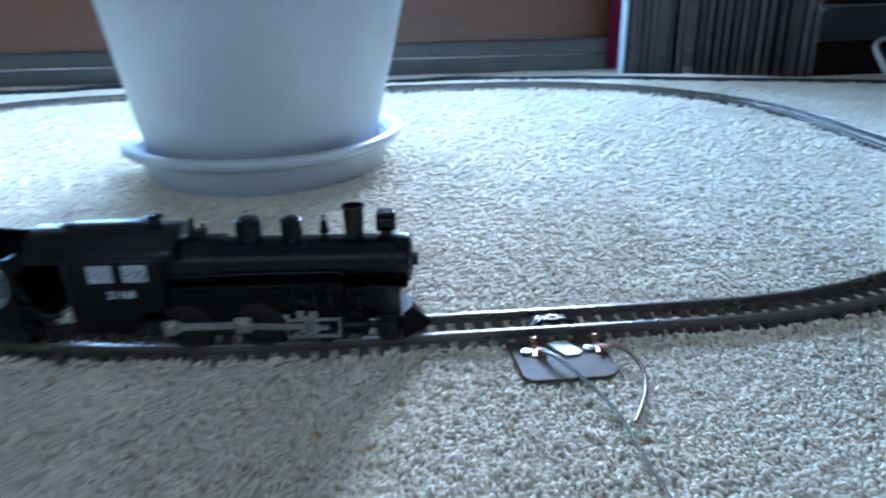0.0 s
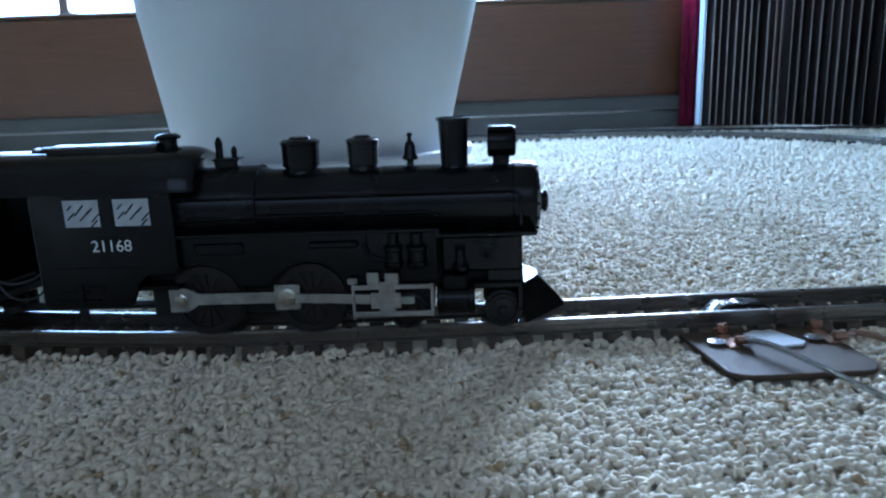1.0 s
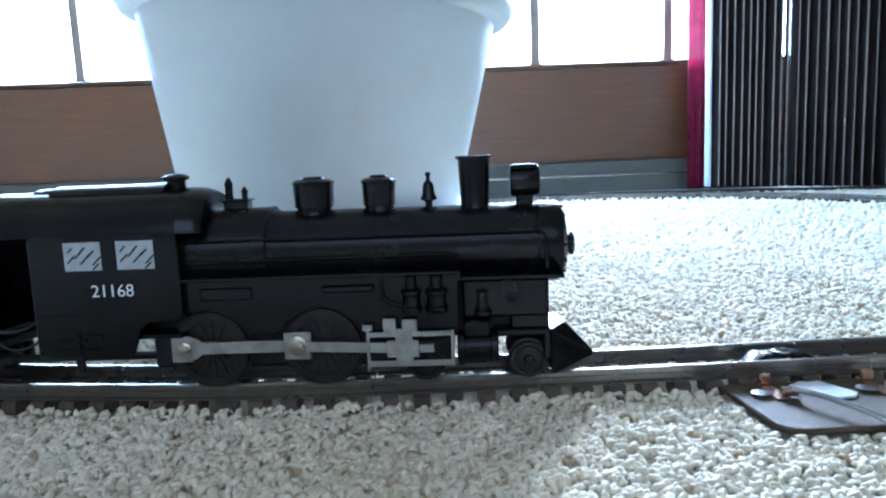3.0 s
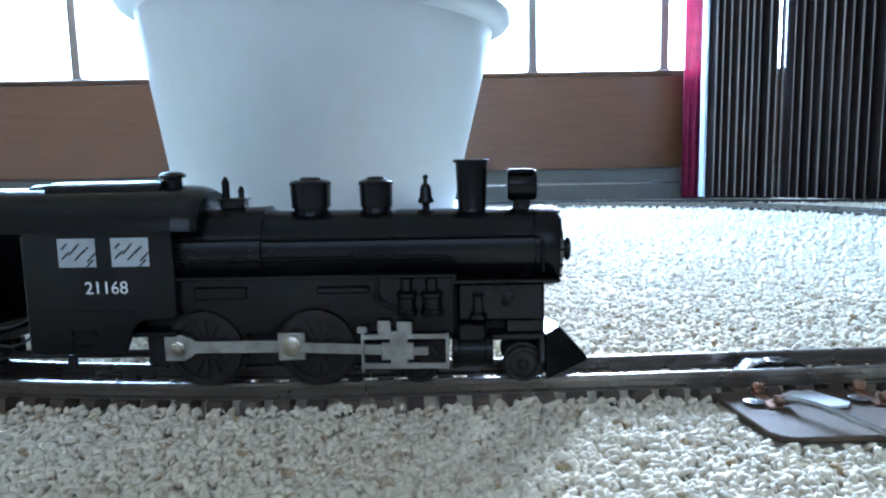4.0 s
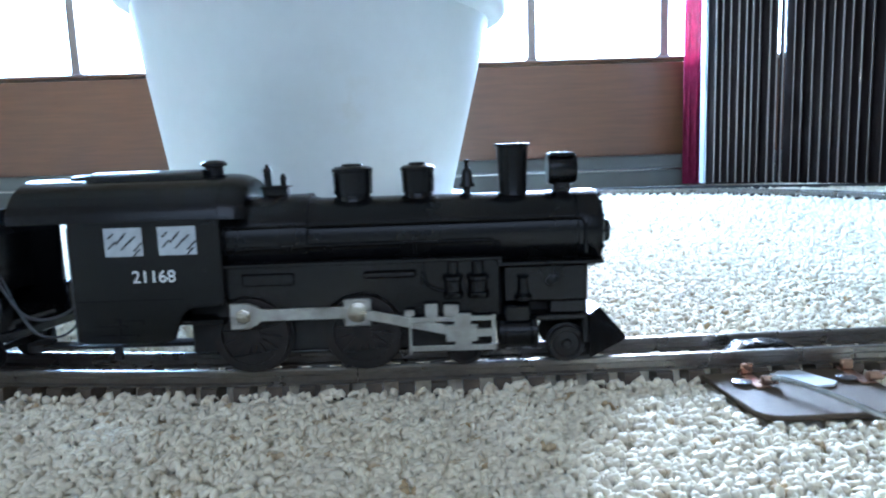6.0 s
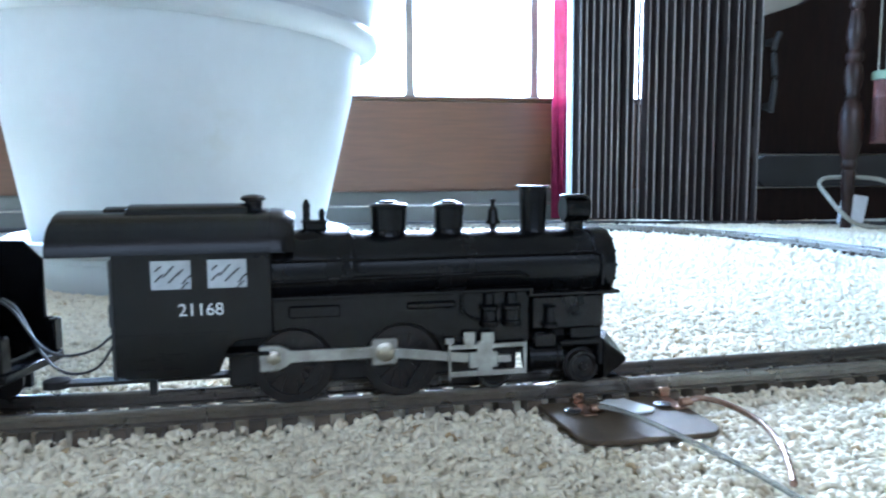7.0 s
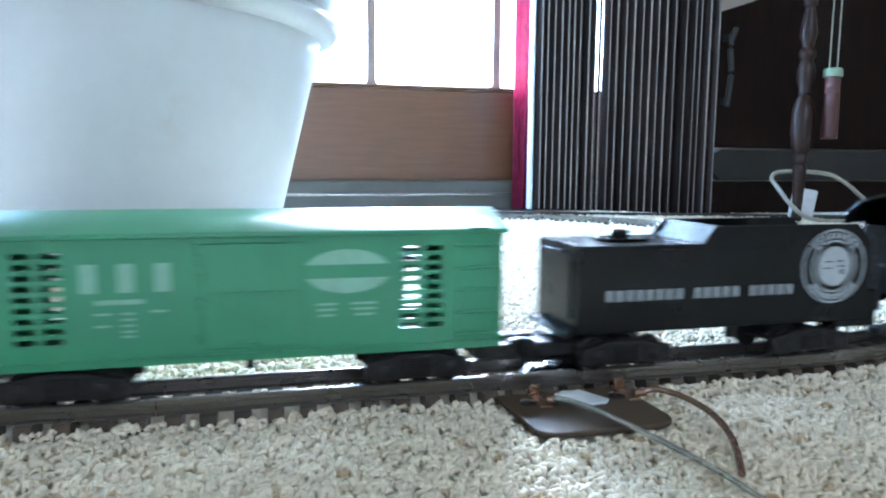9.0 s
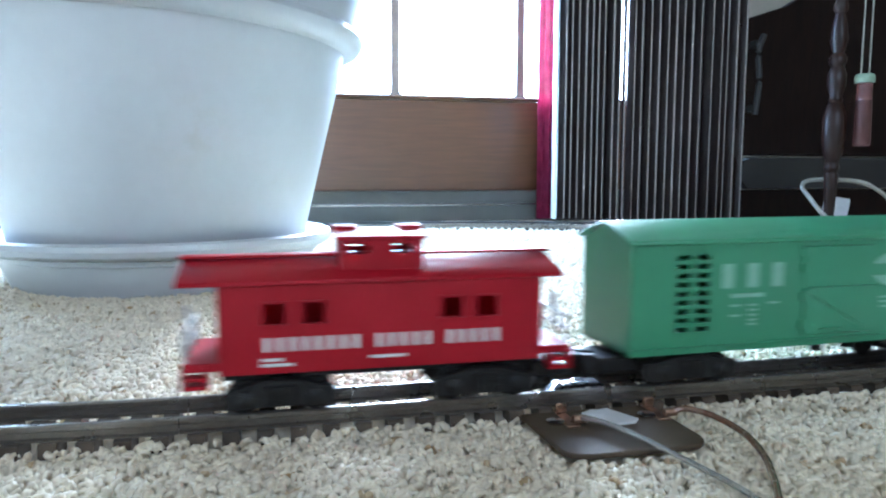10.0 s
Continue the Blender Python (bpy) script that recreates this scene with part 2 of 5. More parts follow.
def add_stain(m, centre, size, colour, strength):
    """A faint smudge on a surface, broken up by noise."""
    nt = m.node_tree
    b = nt.nodes["Principled BSDF"]
    base = b.inputs["Base Color"].links[0].from_socket
    co = nt.nodes.new("ShaderNodeTexCoord")
    ds = nt.nodes.new("ShaderNodeVectorMath")
    ds.operation = "DISTANCE"
    ds.inputs[1].default_value = centre
    nt.links.new(co.outputs["Object"], ds.inputs[0])
    nz = nt.nodes.new("ShaderNodeTexNoise")
    nz.inputs["Scale"].default_value = 75
    nz.inputs["Detail"].default_value = 5
    nt.links.new(co.outputs["Object"], nz.inputs["Vector"])
    fall = nt.nodes.new("ShaderNodeMapRange")
    fall.inputs["From Min"].default_value, fall.inputs["From Max"].default_value = 0.0, size
    fall.inputs["To Min"].default_value, fall.inputs["To Max"].default_value = 1.0, 0.0
    nt.links.new(ds.outputs["Value"], fall.inputs["Value"])
    cut = nt.nodes.new("ShaderNodeMapRange")
    cut.inputs["From Min"].default_value, cut.inputs["From Max"].default_value = 0.46, 0.62
    cut.inputs["To Max"].default_value = strength
    nt.links.new(nz.outputs["Fac"], cut.inputs["Value"])
    mul = nt.nodes.new("ShaderNodeMath")
    mul.operation = "MULTIPLY"
    nt.links.new(fall.outputs["Result"], mul.inputs[0])
    nt.links.new(cut.outputs["Result"], mul.inputs[1])
    mx = nt.nodes.new("ShaderNodeMix")
    mx.data_type = "RGBA"
    nt.links.new(mul.outputs[0], mx.inputs["Factor"])
    nt.links.new(base, mx.inputs["A"])
    mx.inputs["B"].default_value = (*colour, 1)
    nt.links.new(mx.outputs["Result"], b.inputs["Base Color"])


add_stain(POT, (0.045, -0.140, 0.125), 0.034, (0.40, 0.36, 0.29), 0.32)
add_stain(POT, (0.090, -0.110, 0.150), 0.020, (0.42, 0.40, 0.36), 0.28)
add_stain(POT, (0.105, -0.095, 0.085), 0.012, (0.36, 0.33, 0.28), 0.35)
CLEAR = clear_material("clear_wire_jacket", (0.85, 0.86, 0.84), 0.12)
GLASS = clear_material("window_glass", (0.97, 0.99, 0.99), 0.0)
GLASS_RED = clear_material("ruby_glass", (0.55, 0.25, 0.25), 0.1)


# ---- mesh helpers ----
def box(bm, x0, x1, y0, y1, z0, z1, bevel=0.0, seg=1):
    r = bmesh.ops.create_cube(bm, size=1.0, matrix=Matrix.LocRotScale(((x0 + x1) / 2, (y0 + y1) / 2, (z0 + z1) / 2), None, (x1 - x0, y1 - y0, z1 - z0)))
    if bevel:
        es = list({e for v in r["verts"] for e in v.link_edges})
        bmesh.ops.bevel(bm, geom=es, offset=bevel, segments=seg, affect="EDGES", profile=0.5)


def turned(bm, prof, axis="z", at=(0, 0, 0), seg=24, closed=True):
    """A solid of revolution: prof is a list of (radius, height) along the axis."""
    rings = []
    for r, h in prof:
        ring = []
        for k in range(seg):
            a = 2 * math.pi * k / seg
            c, s = r * math.cos(a), r * math.sin(a)
            p = {"z": (c, s, h), "x": (h, c, s), "y": (s, h, c)}[axis]
            ring.append(bm.verts.new((p[0] + at[0], p[1] + at[1], p[2] + at[2])))
        rings.append(ring)
    for a, b in zip(rings, rings[1:]):
        for k in range(seg):
            bm.faces.new((a[k], a[(k + 1) % seg], b[(k + 1) % seg], b[k]))
    if closed:
        bm.faces.new(list(reversed(rings[0])))
        bm.faces.new(rings[-1])


def prism(bm, pts, axis, lo, hi, bevel=0.0):
    """A polygon drawn in the two other axes (in xyz order), drawn out along axis from lo to hi."""
    def at(p, h):
        return {"x": (h, p[0], p[1]), "y": (p[0], h, p[1]), "z": (p[0], p[1], h)}[axis]
    a = [bm.verts.new(at(p, lo)) for p in pts]
    b = [bm.verts.new(at(p, hi)) for p in pts]
    fs = [bm.faces.new(a), bm.faces.new(list(reversed(b)))]
    n = len(pts)
    for k in range(n):
        fs.append(bm.faces.new((a[k], b[k], b[(k + 1) % n], a[(k + 1) % n])))
    bmesh.ops.recalc_face_normals(bm, faces=fs)
    if bevel:
        es = list({e for f in fs for e in f.edges})
        bmesh.ops.bevel(bm, geom=es, offset=bevel, segments=1, affect="EDGES", profile=0.5)


def tube(bm, pts, r, seg=8):
    """A round bar along a line of points."""
    pts = [Vector(p) for p in pts]
    rings = []
    for k, p in enumerate(pts):
        d = (pts[min(k + 1, len(pts) - 1)] - pts[max(k - 1, 0)]).normalized()
        u = d.cross(Vector((0, 0, 1)))
        u = u.normalized() if u.length > 1e-4 else Vector((1, 0, 0))
        v = u.cross(d)
        rings.append([bm.verts.new(p + r * (math.cos(a) * u + math.sin(a) * v)) for a in (2 * math.pi * j / seg for j in range(seg))])
    for a, b in zip(rings, rings[1:]):
        for j in range(seg):
            bm.faces.new((a[j], a[(j + 1) % seg], b[(j + 1) % seg], b[j]))
    bm.faces.new(list(reversed(rings[0])))
    bm.faces.new(rings[-1])


def curve_points(ctrl, n=10):
    """A smooth line through control points."""
    c = [Vector(p) for p in ctrl]
    c = [2 * c[0] - c[1]] + c + [2 * c[-1] - c[-2]]
    out = []
    for k in range(1, len(c) - 2):
        for j in range(n):
            t = j / n
            a, b, d, e = c[k - 1], c[k], c[k + 1], c[k + 2]
            out.append(0.5 * (2 * b + (d - a) * t + (2 * a - 5 * b + 4 * d - e) * t * t + (3 * b - a - 3 * d + e) * t ** 3))
    out.append(c[-2])
    return out


def mesh_of(bm, name, material, sharp=38):
    me = bpy.data.meshes.new(name)
    bmesh.ops.recalc_face_normals(bm, faces=bm.faces)
    bm.to_mesh(me)
    bm.free()
    me.materials.append(material)
    me.shade_smooth()
    me.set_sharp_from_angle(angle=radians(sharp))
    return me


def part(name, bm, material, parent, label="", sharp=38):
    ob = new(name, mesh_of(bm, name, material, sharp))
    ob.parent = parent
    if label:
        tagged(ob, label)
    return ob


def thing(name, label, category, kind="", group=""):
    ob = new(name)
    ob.empty_display_size = 0.02
    return tagged(ob, label, category, group, kind)


def solid(name, bm, material, label, category, kind="", group="", sharp=38):
    return tagged(new(name, mesh_of(bm, name, material, sharp)), label, category, group, kind)


def BM():
    return bmesh.new()


# ---- the loop of track ----
RAIL_TOP = 0.0112
GAUGE = 0.0113           # middle of the loop to a rail's middle


def loop_line():
    """The middle line of the track, from the joint at the origin once round, in steps of about 2 mm."""
    pts = [(0.254 * k / 127, 0.0) for k in range(127)]
    pts += [(0.254 + 0.38 * math.sin(a), 0.38 - 0.38 * math.cos(a)) for a in (math.pi / 2 * k / 300 for k in range(300))]
    pts += [(0.634, 0.38 + 0.12 * k / 60) for k in range(60)]
    pts += [(0.254 + 0.38 * math.cos(a), 0.50 + 0.38 * math.sin(a)) for a in (math.pi / 2 * k / 300 for k in range(300))]
    pts += [(0.254 - 0.614 * k / 307, 0.88) for k in range(307)]
    pts += [(-0.36 - 0.38 * math.sin(a), 0.50 + 0.38 * math.cos(a)) for a in (math.pi / 2 * k / 300 for k in range(300))]
    pts += [(-0.74, 0.50 - 0.08 * k / 40) for k in range(40)]
    p0, p1, p2, p3 = (-0.74, 0.42), (-0.74, 0.20), (-0.25, 0.0), (0.0, 0.0)
    for k in range(501):
        t = k / 500
        w = ((1 - t) ** 3, 3 * t * (1 - t) ** 2, 3 * t * t * (1 - t), t ** 3)
        pts.append(tuple(sum(wi * p[c] for wi, p in zip(w, (p0, p1, p2, p3))) for c in (0, 1)))
    return np.array(pts)


LOOP = loop_line()
LOOP_S = np.r_[0, np.cumsum(np.hypot(*np.diff(LOOP, axis=0).T))]
LOOP_LEN = float(LOOP_S[-1])


def on_loop(s):
    s = s % LOOP_LEN
    return np.array([np.interp(s, LOOP_S, LOOP[:, 0]), np.interp(s, LOOP_S, LOOP[:, 1])])


def loop_dir(s):
    d = on_loop(s + 0.004) - on_loop(s - 0.004)
    return d / np.hypot(*d)


# ---- setting ----
def carpet():
    """The floor: one sheet of nubby pile, finer where the camera comes near."""
    rng = np.random.default_rng(5)
    cell = 0.0042
    nx, ny = 700, 520
    ox, oy = -1.25, -0.75
    jit = rng.random((nx, ny, 2))
    high = rng.random((nx, ny))
    line = LOOP[::6]

    def height(x, y):
        gx, gy = (x - ox) / cell, (y - oy) / cell
        ix, iy = np.floor(gx).astype(int), np.floor(gy).astype(int)
        best = np.full(x.shape, -1.0)
        for dx in (-1, 0, 1):
            for dy in (-1, 0, 1):
                jx, jy = np.clip(ix + dx, 0, nx - 1), np.clip(iy + dy, 0, ny - 1)
                cx, cy = jx + jit[jx, jy, 0], jy + jit[jx, jy, 1]
                h = high[jx, jy]
                d2 = ((gx - cx) ** 2 + (gy - cy) ** 2) / (0.75 + 0.35 * h) ** 2
                best = np.maximum(best, np.sqrt(np.clip(1 - d2, 0, 1)) * (0.55 + 0.45 * h) - 0.1)
        z = 0.0036 * best - 0.0026 + 0.0012 * np.sin(x * 31 + 2 * np.sin(y * 23)) * np.sin(y * 37 + 1.3)
        near = np.full(x.shape, 9.0)
        for px, py in line:
            if -0.5 < px < 0.9:
                near = np.minimum(near, (x - px) ** 2 + (y - py) ** 2)
        near = np.sqrt(near)
        press = np.clip((near - 0.0150) / 0.004, 0, 1)
        z = np.where(press < 1, np.minimum(z, -0.003 + 0.0055 * press), z)
        plate = (x > 0.10) & (x < 0.178) & (y > -0.062) & (y < 0)
        return np.where(plate, np.minimum(z, 0.0005), z)

    verts, faces = [], []
    count = 0
    zones = [(-0.30, 0.46, -0.235, -0.019, 0.0030), (-0.44, 0.80, -0.019, 0.34, 0.0030),
             (-0.9, 1.1, 0.34, 1.125, 0.0040), (-0.44, -0.30, -0.235, -0.019, 0.0035), (0.46, 0.80, -0.235, -0.019, 0.0035),
             (-1.2, -0.44, -0.70, 0.34, 0.012), (0.80, 1.6, -0.70, 0.34, 0.012), (-0.44, 0.80, -0.70, -0.235, 0.006)]
    for x0, x1, y0, y1, step in zones:
        n, m = int(round((x1 - x0) / step)) + 1, int(round((y1 - y0) / step)) + 1
        gx, gy = np.meshgrid(np.linspace(x0, x1, n), np.linspace(y0, y1, m), indexing="ij")
        gz = height(gx, gy)
        verts.append(np.stack([gx, gy, gz], -1).reshape(-1, 3))
        a = (np.arange(n - 1)[:, None] * m + np.arange(m - 1)[None]).reshape(-1) + count
        faces.append(np.stack([a, a + m, a + m + 1, a + 1], -1))
        count += n * m
    # pile squeezed up between the rails
    ring = LOOP[::3]
    ahead = np.roll(ring, -1, 0) - np.roll(ring, 1, 0)
    ahead /= np.hypot(ahead[:, 0], ahead[:, 1])[:, None]
    side = np.stack([-ahead[:, 1], ahead[:, 0]], -1)
    prof = ((-0.0066, -0.004), (-0.0058, 0.0022), (-0.0044, 0.0042), (0.0, 0.0045), (0.0044, 0.0042), (0.0058, 0.0022), (0.0066, -0.004))
    n, m = len(ring), len(prof)
    strip = np.array([[(*(p + u * w), z + 0.0004 * rng.random()) for u, z in prof] for p, w in zip(ring, side)])
    verts.append(strip.reshape(-1, 3))
    a = np.array([[(k * m + q, (k + 1) % n * m + q, (k + 1) % n * m + q + 1, k * m + q + 1) for q in range(m - 1)] for k in range(n)])
    faces.append(a.reshape(-1, 4) + count)
    count += n * m
    # the plain rest of the floor, just under the pile
    base = np.array([(-1.7, -2.3, -0.0045), (2.3, -2.3, -0.0045), (2.3, 1.128, -0.0045), (-1.7, 1.128, -0.0045)])
    verts.append(base)
    faces.append(np.array([[count, count + 1, count + 2, count + 3]]))
    v, f = np.concatenate(verts), np.concatenate(faces)
    me = bpy.data.meshes.new("floor")
    me.vertices.add(len(v))
    me.vertices.foreach_set("co", v.ravel())
    me.loops.add(len(f) * 4)
    me.loops.foreach_set("vertex_index", f.ravel())
    me.polygons.add(len(f))
    me.polygons.foreach_set("loop_start", np.arange(0, len(f) * 4, 4))
    me.update(calc_edges=True)
    me.validate()
    me.materials.append(CARPET)
    me.shade_smooth()
    tagged(new("floor", me), "cream nubby loop-pile carpet with brown flecks", "carpet", kind="structure")


carpet()


def tufts():
    """Small round tufts of the pile, each its own little knot, over the part of the floor that is seen near."""
    rng = np.random.default_rng(11)
    line = LOOP[::4]

    def ball(sub):
        bm = BM()
        bmesh.ops.create_icosphere(bm, subdivisions=sub, radius=1.0)
        bm.verts.ensure_lookup_table()
        v = np.array([p.co for p in bm.verts])
        f = np.array([[p.index for p in q.verts] for q in bm.faces])
        bm.free()
        return v, f

    def curl():
        """A short curled strand, standing up in a half ring."""
        rings, sides = 6, 5
        v, f = [], []
        for k in range(rings):
            a = radians(-25 + 230 * k / (rings - 1))
            thick = 0.46 * (1.0, 1.1, 1.0, 1.05, 1.0, 0.72)[k]
            for j in range(sides):
                c = 2 * math.pi * j / sides
                rad = 0.66 + thick * math.cos(c)
                v.append((rad * math.cos(a), thick * math.sin(c) * 1.15 + 0.16 * (k - 2.5) / 2.5, rad * math.sin(a)))
        for k in range(rings - 1):
            for j in range(sides):
                p, q = k * sides + j, k * sides + (j + 1) % sides
                f += [(p, q, q + sides), (p, q + sides, p + sides)]
        last = (rings - 1) * sides
        f += [(last, last + 1, last + 2), (last, last + 2, last + 3), (last, last + 3, last + 4)]
        return np.array(v), np.array(f)

    allv, allf, count = [], [], 0
    for x0, x1, y0, y1, step, sub, big in ((-0.17, 0.335, -0.200, -0.012, 0.00225, 0, 1.12), (-0.34, 0.62, -0.012, 0.150, 0.0030, 0, 1.15), (-0.34, 0.62, 0.150, 0.345, 0.0036, 1, 1.28), (0.335, 0.56, -0.16, -0.012, 0.0036, 1, 1.28), (-0.30, -0.17, -0.16, -0.012, 0.0036, 1, 1.28), (-0.20, 0.42, -0.30, -0.200, 0.0032, 1, 1.28), (-0.75, 0.98, 0.345, 0.98, 0.0058, 1, 1.9)):
        bv, bf = ball(sub) if sub else curl()
        gx, gy = np.meshgrid(np.arange(x0, x1, step), np.arange(y0, y1, step))
        x = (gx + (rng.random(gx.shape) - 0.5) * step * 1.3).ravel()
        y = (gy + (rng.random(gy.shape) - 0.5) * step * 1.3).ravel()
        d = np.full(x.shape, 9.0)
        for px, py in line:
            d = np.minimum(d, (x - px) ** 2 + (y - py) ** 2)
        d = np.sqrt(d)
        keep = (d > 0.0156) & ~((x > 0.1212 + 0.10 * (-0.0145 - y)) & (x < 0.1790) & (y > -0.0575) & (y < 0))
        keep &= (x + 0.0745) ** 2 + (y - 0.425) ** 2 > 0.1245 ** 2
        clump = np.sin(x * 173 + 3 * np.sin(y * 121)) * np.sin(y * 191 + 2 * np.sin(x * 93))
        keep &= (rng.random(x.shape) < 0.95 + 0.05 * clump)
        x, y = x[keep], y[keep]
        n = len(x)
        r = (0.00125 + 0.00085 * rng.random(n)) * big
        z = 0.0008 * rng.random(n) + 0.0008 * clump[keep] + 0.0016 * np.clip((0.0200 - d[keep]) / 0.003, 0, 1)
        # a random turn and an uneven stretch for every knot
        a, b = rng.random(n) * 6.283, (rng.random(n) - 0.5) * 1.6
        s = 0.78 + 0.5 * rng.random((n, 3))
        p = bv[None] * s[:, None, :] * r[:, None, None]
        p *= 1 + 0.14 * np.sin(bv[None, :, :1] * 5 + a[:, None, None])
        ca, sa, cb, sb = np.cos(a)[:, None], np.sin(a)[:, None], np.cos(b)[:, None], np.sin(b)[:, None]
        px, py, pz = p[..., 0], p[..., 1] * cb - p[..., 2] * sb, p[..., 1] * sb + p[..., 2] * cb
        q = np.stack([px * ca - py * sa + x[:, None], px * sa + py * ca + y[:, None], pz + z[:, None]], -1)
        allv.append(q.reshape(-1, 3))
        allf.append((bf[None] + (np.arange(n) * len(bv))[:, None, None] + count).reshape(-1, 3))
        count += n * len(bv)
    v, f = np.concatenate(allv), np.concatenate(allf)
    me = bpy.data.meshes.new("carpet_pile")
    me.vertices.add(len(v))
    me.vertices.foreach_set("co", v.ravel())
    me.loops.add(len(f) * 3)
    me.loops.foreach_set("vertex_index", f.ravel())
    me.polygons.add(len(f))
    me.polygons.foreach_set("loop_start", np.arange(0, len(f) * 3, 3))
    me.update(calc_edges=True)
    me.materials.append(CARPET)
    me.shade_smooth()
    tagged(new("carpet_pile", me), "cream knotted tufts of the carpet pile", "carpet pile", kind="stuff")


tufts()

RX0, RX1, RY0, RZ1 = -1.7, 2.3, ROOM_Y0, 2.4
T = 0.12


def room():
    bm = BM()
    box(bm, RX0, RX1, WALL_Y, WALL_Y + T, -0.02, SILL_Z - 0.012)
    box(bm, RX0, RX1, WALL_Y, WALL_Y + T, WIN_Z1, RZ1)
    box(bm, RX0, WIN_X0, WALL_Y, WALL_Y + T, SILL_Z - 0.012, WIN_Z1)
    box(bm, WIN_X1, RX1, WALL_Y, WALL_Y + T, SILL_Z - 0.012, WIN_Z1)
    wall = solid("wall_north", bm, PLASTER, "painted plaster wall around the long window", "wall", "structure")
    bm = BM()
    box(bm, RX0, 0.80, WALL_Y - 0.010, WALL_Y - 0.002, 0.060, SILL_Z - 0.0105, 0.001)
    part("wood_panel", bm, PANEL_WOOD, wall, "brown wood veneer panel below the window")
    for name, x0, x1, y0, y1 in (("wall_west", RX0 - T, RX0, RY0, WALL_Y + T), ("wall_east", RX1, RX1 + T, RY0, WALL_Y + T)):
        bm = BM()
        box(bm, x0, x1, y0, y1, -0.02, RZ1)
        solid(name, bm, PLASTER, "plain painted plaster wall", "wall", "structure")
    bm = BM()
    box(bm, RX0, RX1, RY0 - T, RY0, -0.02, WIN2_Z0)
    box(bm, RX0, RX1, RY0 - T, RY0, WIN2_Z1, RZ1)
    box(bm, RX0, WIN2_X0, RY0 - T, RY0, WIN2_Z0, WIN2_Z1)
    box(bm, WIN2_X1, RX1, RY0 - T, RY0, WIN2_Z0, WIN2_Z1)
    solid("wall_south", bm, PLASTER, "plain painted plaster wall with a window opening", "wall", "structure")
    bm = BM()
    box(bm, RX0 - T, RX1 + T, RY0 - T, WALL_Y + T, RZ1, RZ1 + 0.1)
    solid("ceiling", bm, CEILING, "plain painted ceiling", "ceiling", "structure")
    # baseboard heater cover with its ledge and lip
    bm = BM()
    y = WALL_Y - 0.012
    prism(bm, [(y, 0.0), (y - 0.026, 0.0), (y - 0.026, 0.030), (y - 0.030, 0.0315), (y - 0.030, 0.0345), (y - 0.020, 0.036), (y - 0.014, 0.056), (y - 0.008, 0.0605), (y, 0.0605)], "x", RX0, 0.80)
    base = solid("baseboard", bm, BASEBOARD, "grey metal baseboard with a raised lip", "baseboard", "structure")
    bm = BM()
    box(bm, RX0, 0.80, y - 0.0325, y - 0.0302, 0.0318, 0.0342, 0.0006)
    part("lip", bm, CHROME, base, "bright worn metal lip")


room()


def window():
    win = thing("window_1", "long low window with brown wooden bars, bright with daylight", "window", "structure")
    bm = BM()
    box(bm, WIN_X0 - 0.02, WIN_X1 + 0.02, WALL_Y - 0.0135, WALL_Y + 0.10, SILL_Z - 0.007, SILL_Z, 0.002)
    part("window_sill", bm, PANEL_WOOD, win, "brown wooden window sill")
    bm = BM()
    box(bm, WIN_X0, WIN_X1, WALL_Y + 0.03, WALL_Y + 0.07, WIN_Z1 - 0.03, WIN_Z1)
    box(bm, WIN_X0, WIN_X0 + 0.03, WALL_Y + 0.03, WALL_Y + 0.07, SILL_Z, WIN_Z1 - 0.03)
    box(bm, WIN_X1 - 0.03, WIN_X1, WALL_Y + 0.03, WALL_Y + 0.07, SILL_Z, WIN_Z1 - 0.03)
    part("window_frame", bm, SASH, win)
    xs = (-0.877, -0.630, -0.376, -0.012, 0.244, 0.502)
    for x in xs:
        bm = BM()
        w = 0.0078
        prism(bm, [(x - w, WALL_Y + 0.002), (x + w, WALL_Y + 0.002), (x + w * 0.7, WALL_Y + 0.03), (x - w * 0.7, WALL_Y + 0.03)], "z", SILL_Z, WIN_Z1 - 0.03)
        for sx in (-1, 1):
            prism(bm, [(x + sx * w, SILL_Z), (x + sx * (w + 0.006), SILL_Z), (x + sx * w, SILL_Z + 0.008)], "y", WALL_Y + 0.004, WALL_Y + 0.02)
        part("mullion", bm, SASH, win)
    edges = [WIN_X0 + 0.03, *xs, WIN_X1 - 0.03]
    for a, b in zip(edges, edges[1:]):
        bm = BM()
        box(bm, a + 0.006, b - 0.006, WALL_Y + 0.040, WALL_Y + 0.044, SILL_Z + 0.001, WIN_Z1 - 0.031)
        pane = part("pane", bm, GLASS, win)
        pane.visible_shadow = False


window()


def drape():
    bm = BM()
    n, m = 26, 2
    front = []
    for k in range(n + 1):
        x = 0.5205 + 0.056 * k / n
        y = 1.073 + 0.007 * math.sin(k * 1.25) + 0.004 * math.sin(k * 0.47)
        front.append((x, y))
    back = [(x, y + 0.0025) for x, y in reversed(front)]
    prism(bm, front + back, "z", 0.004, 1.5)
    solid("drape", bm, DRAPE, "red woven window drape hanging to the floor", "curtain")


drape()


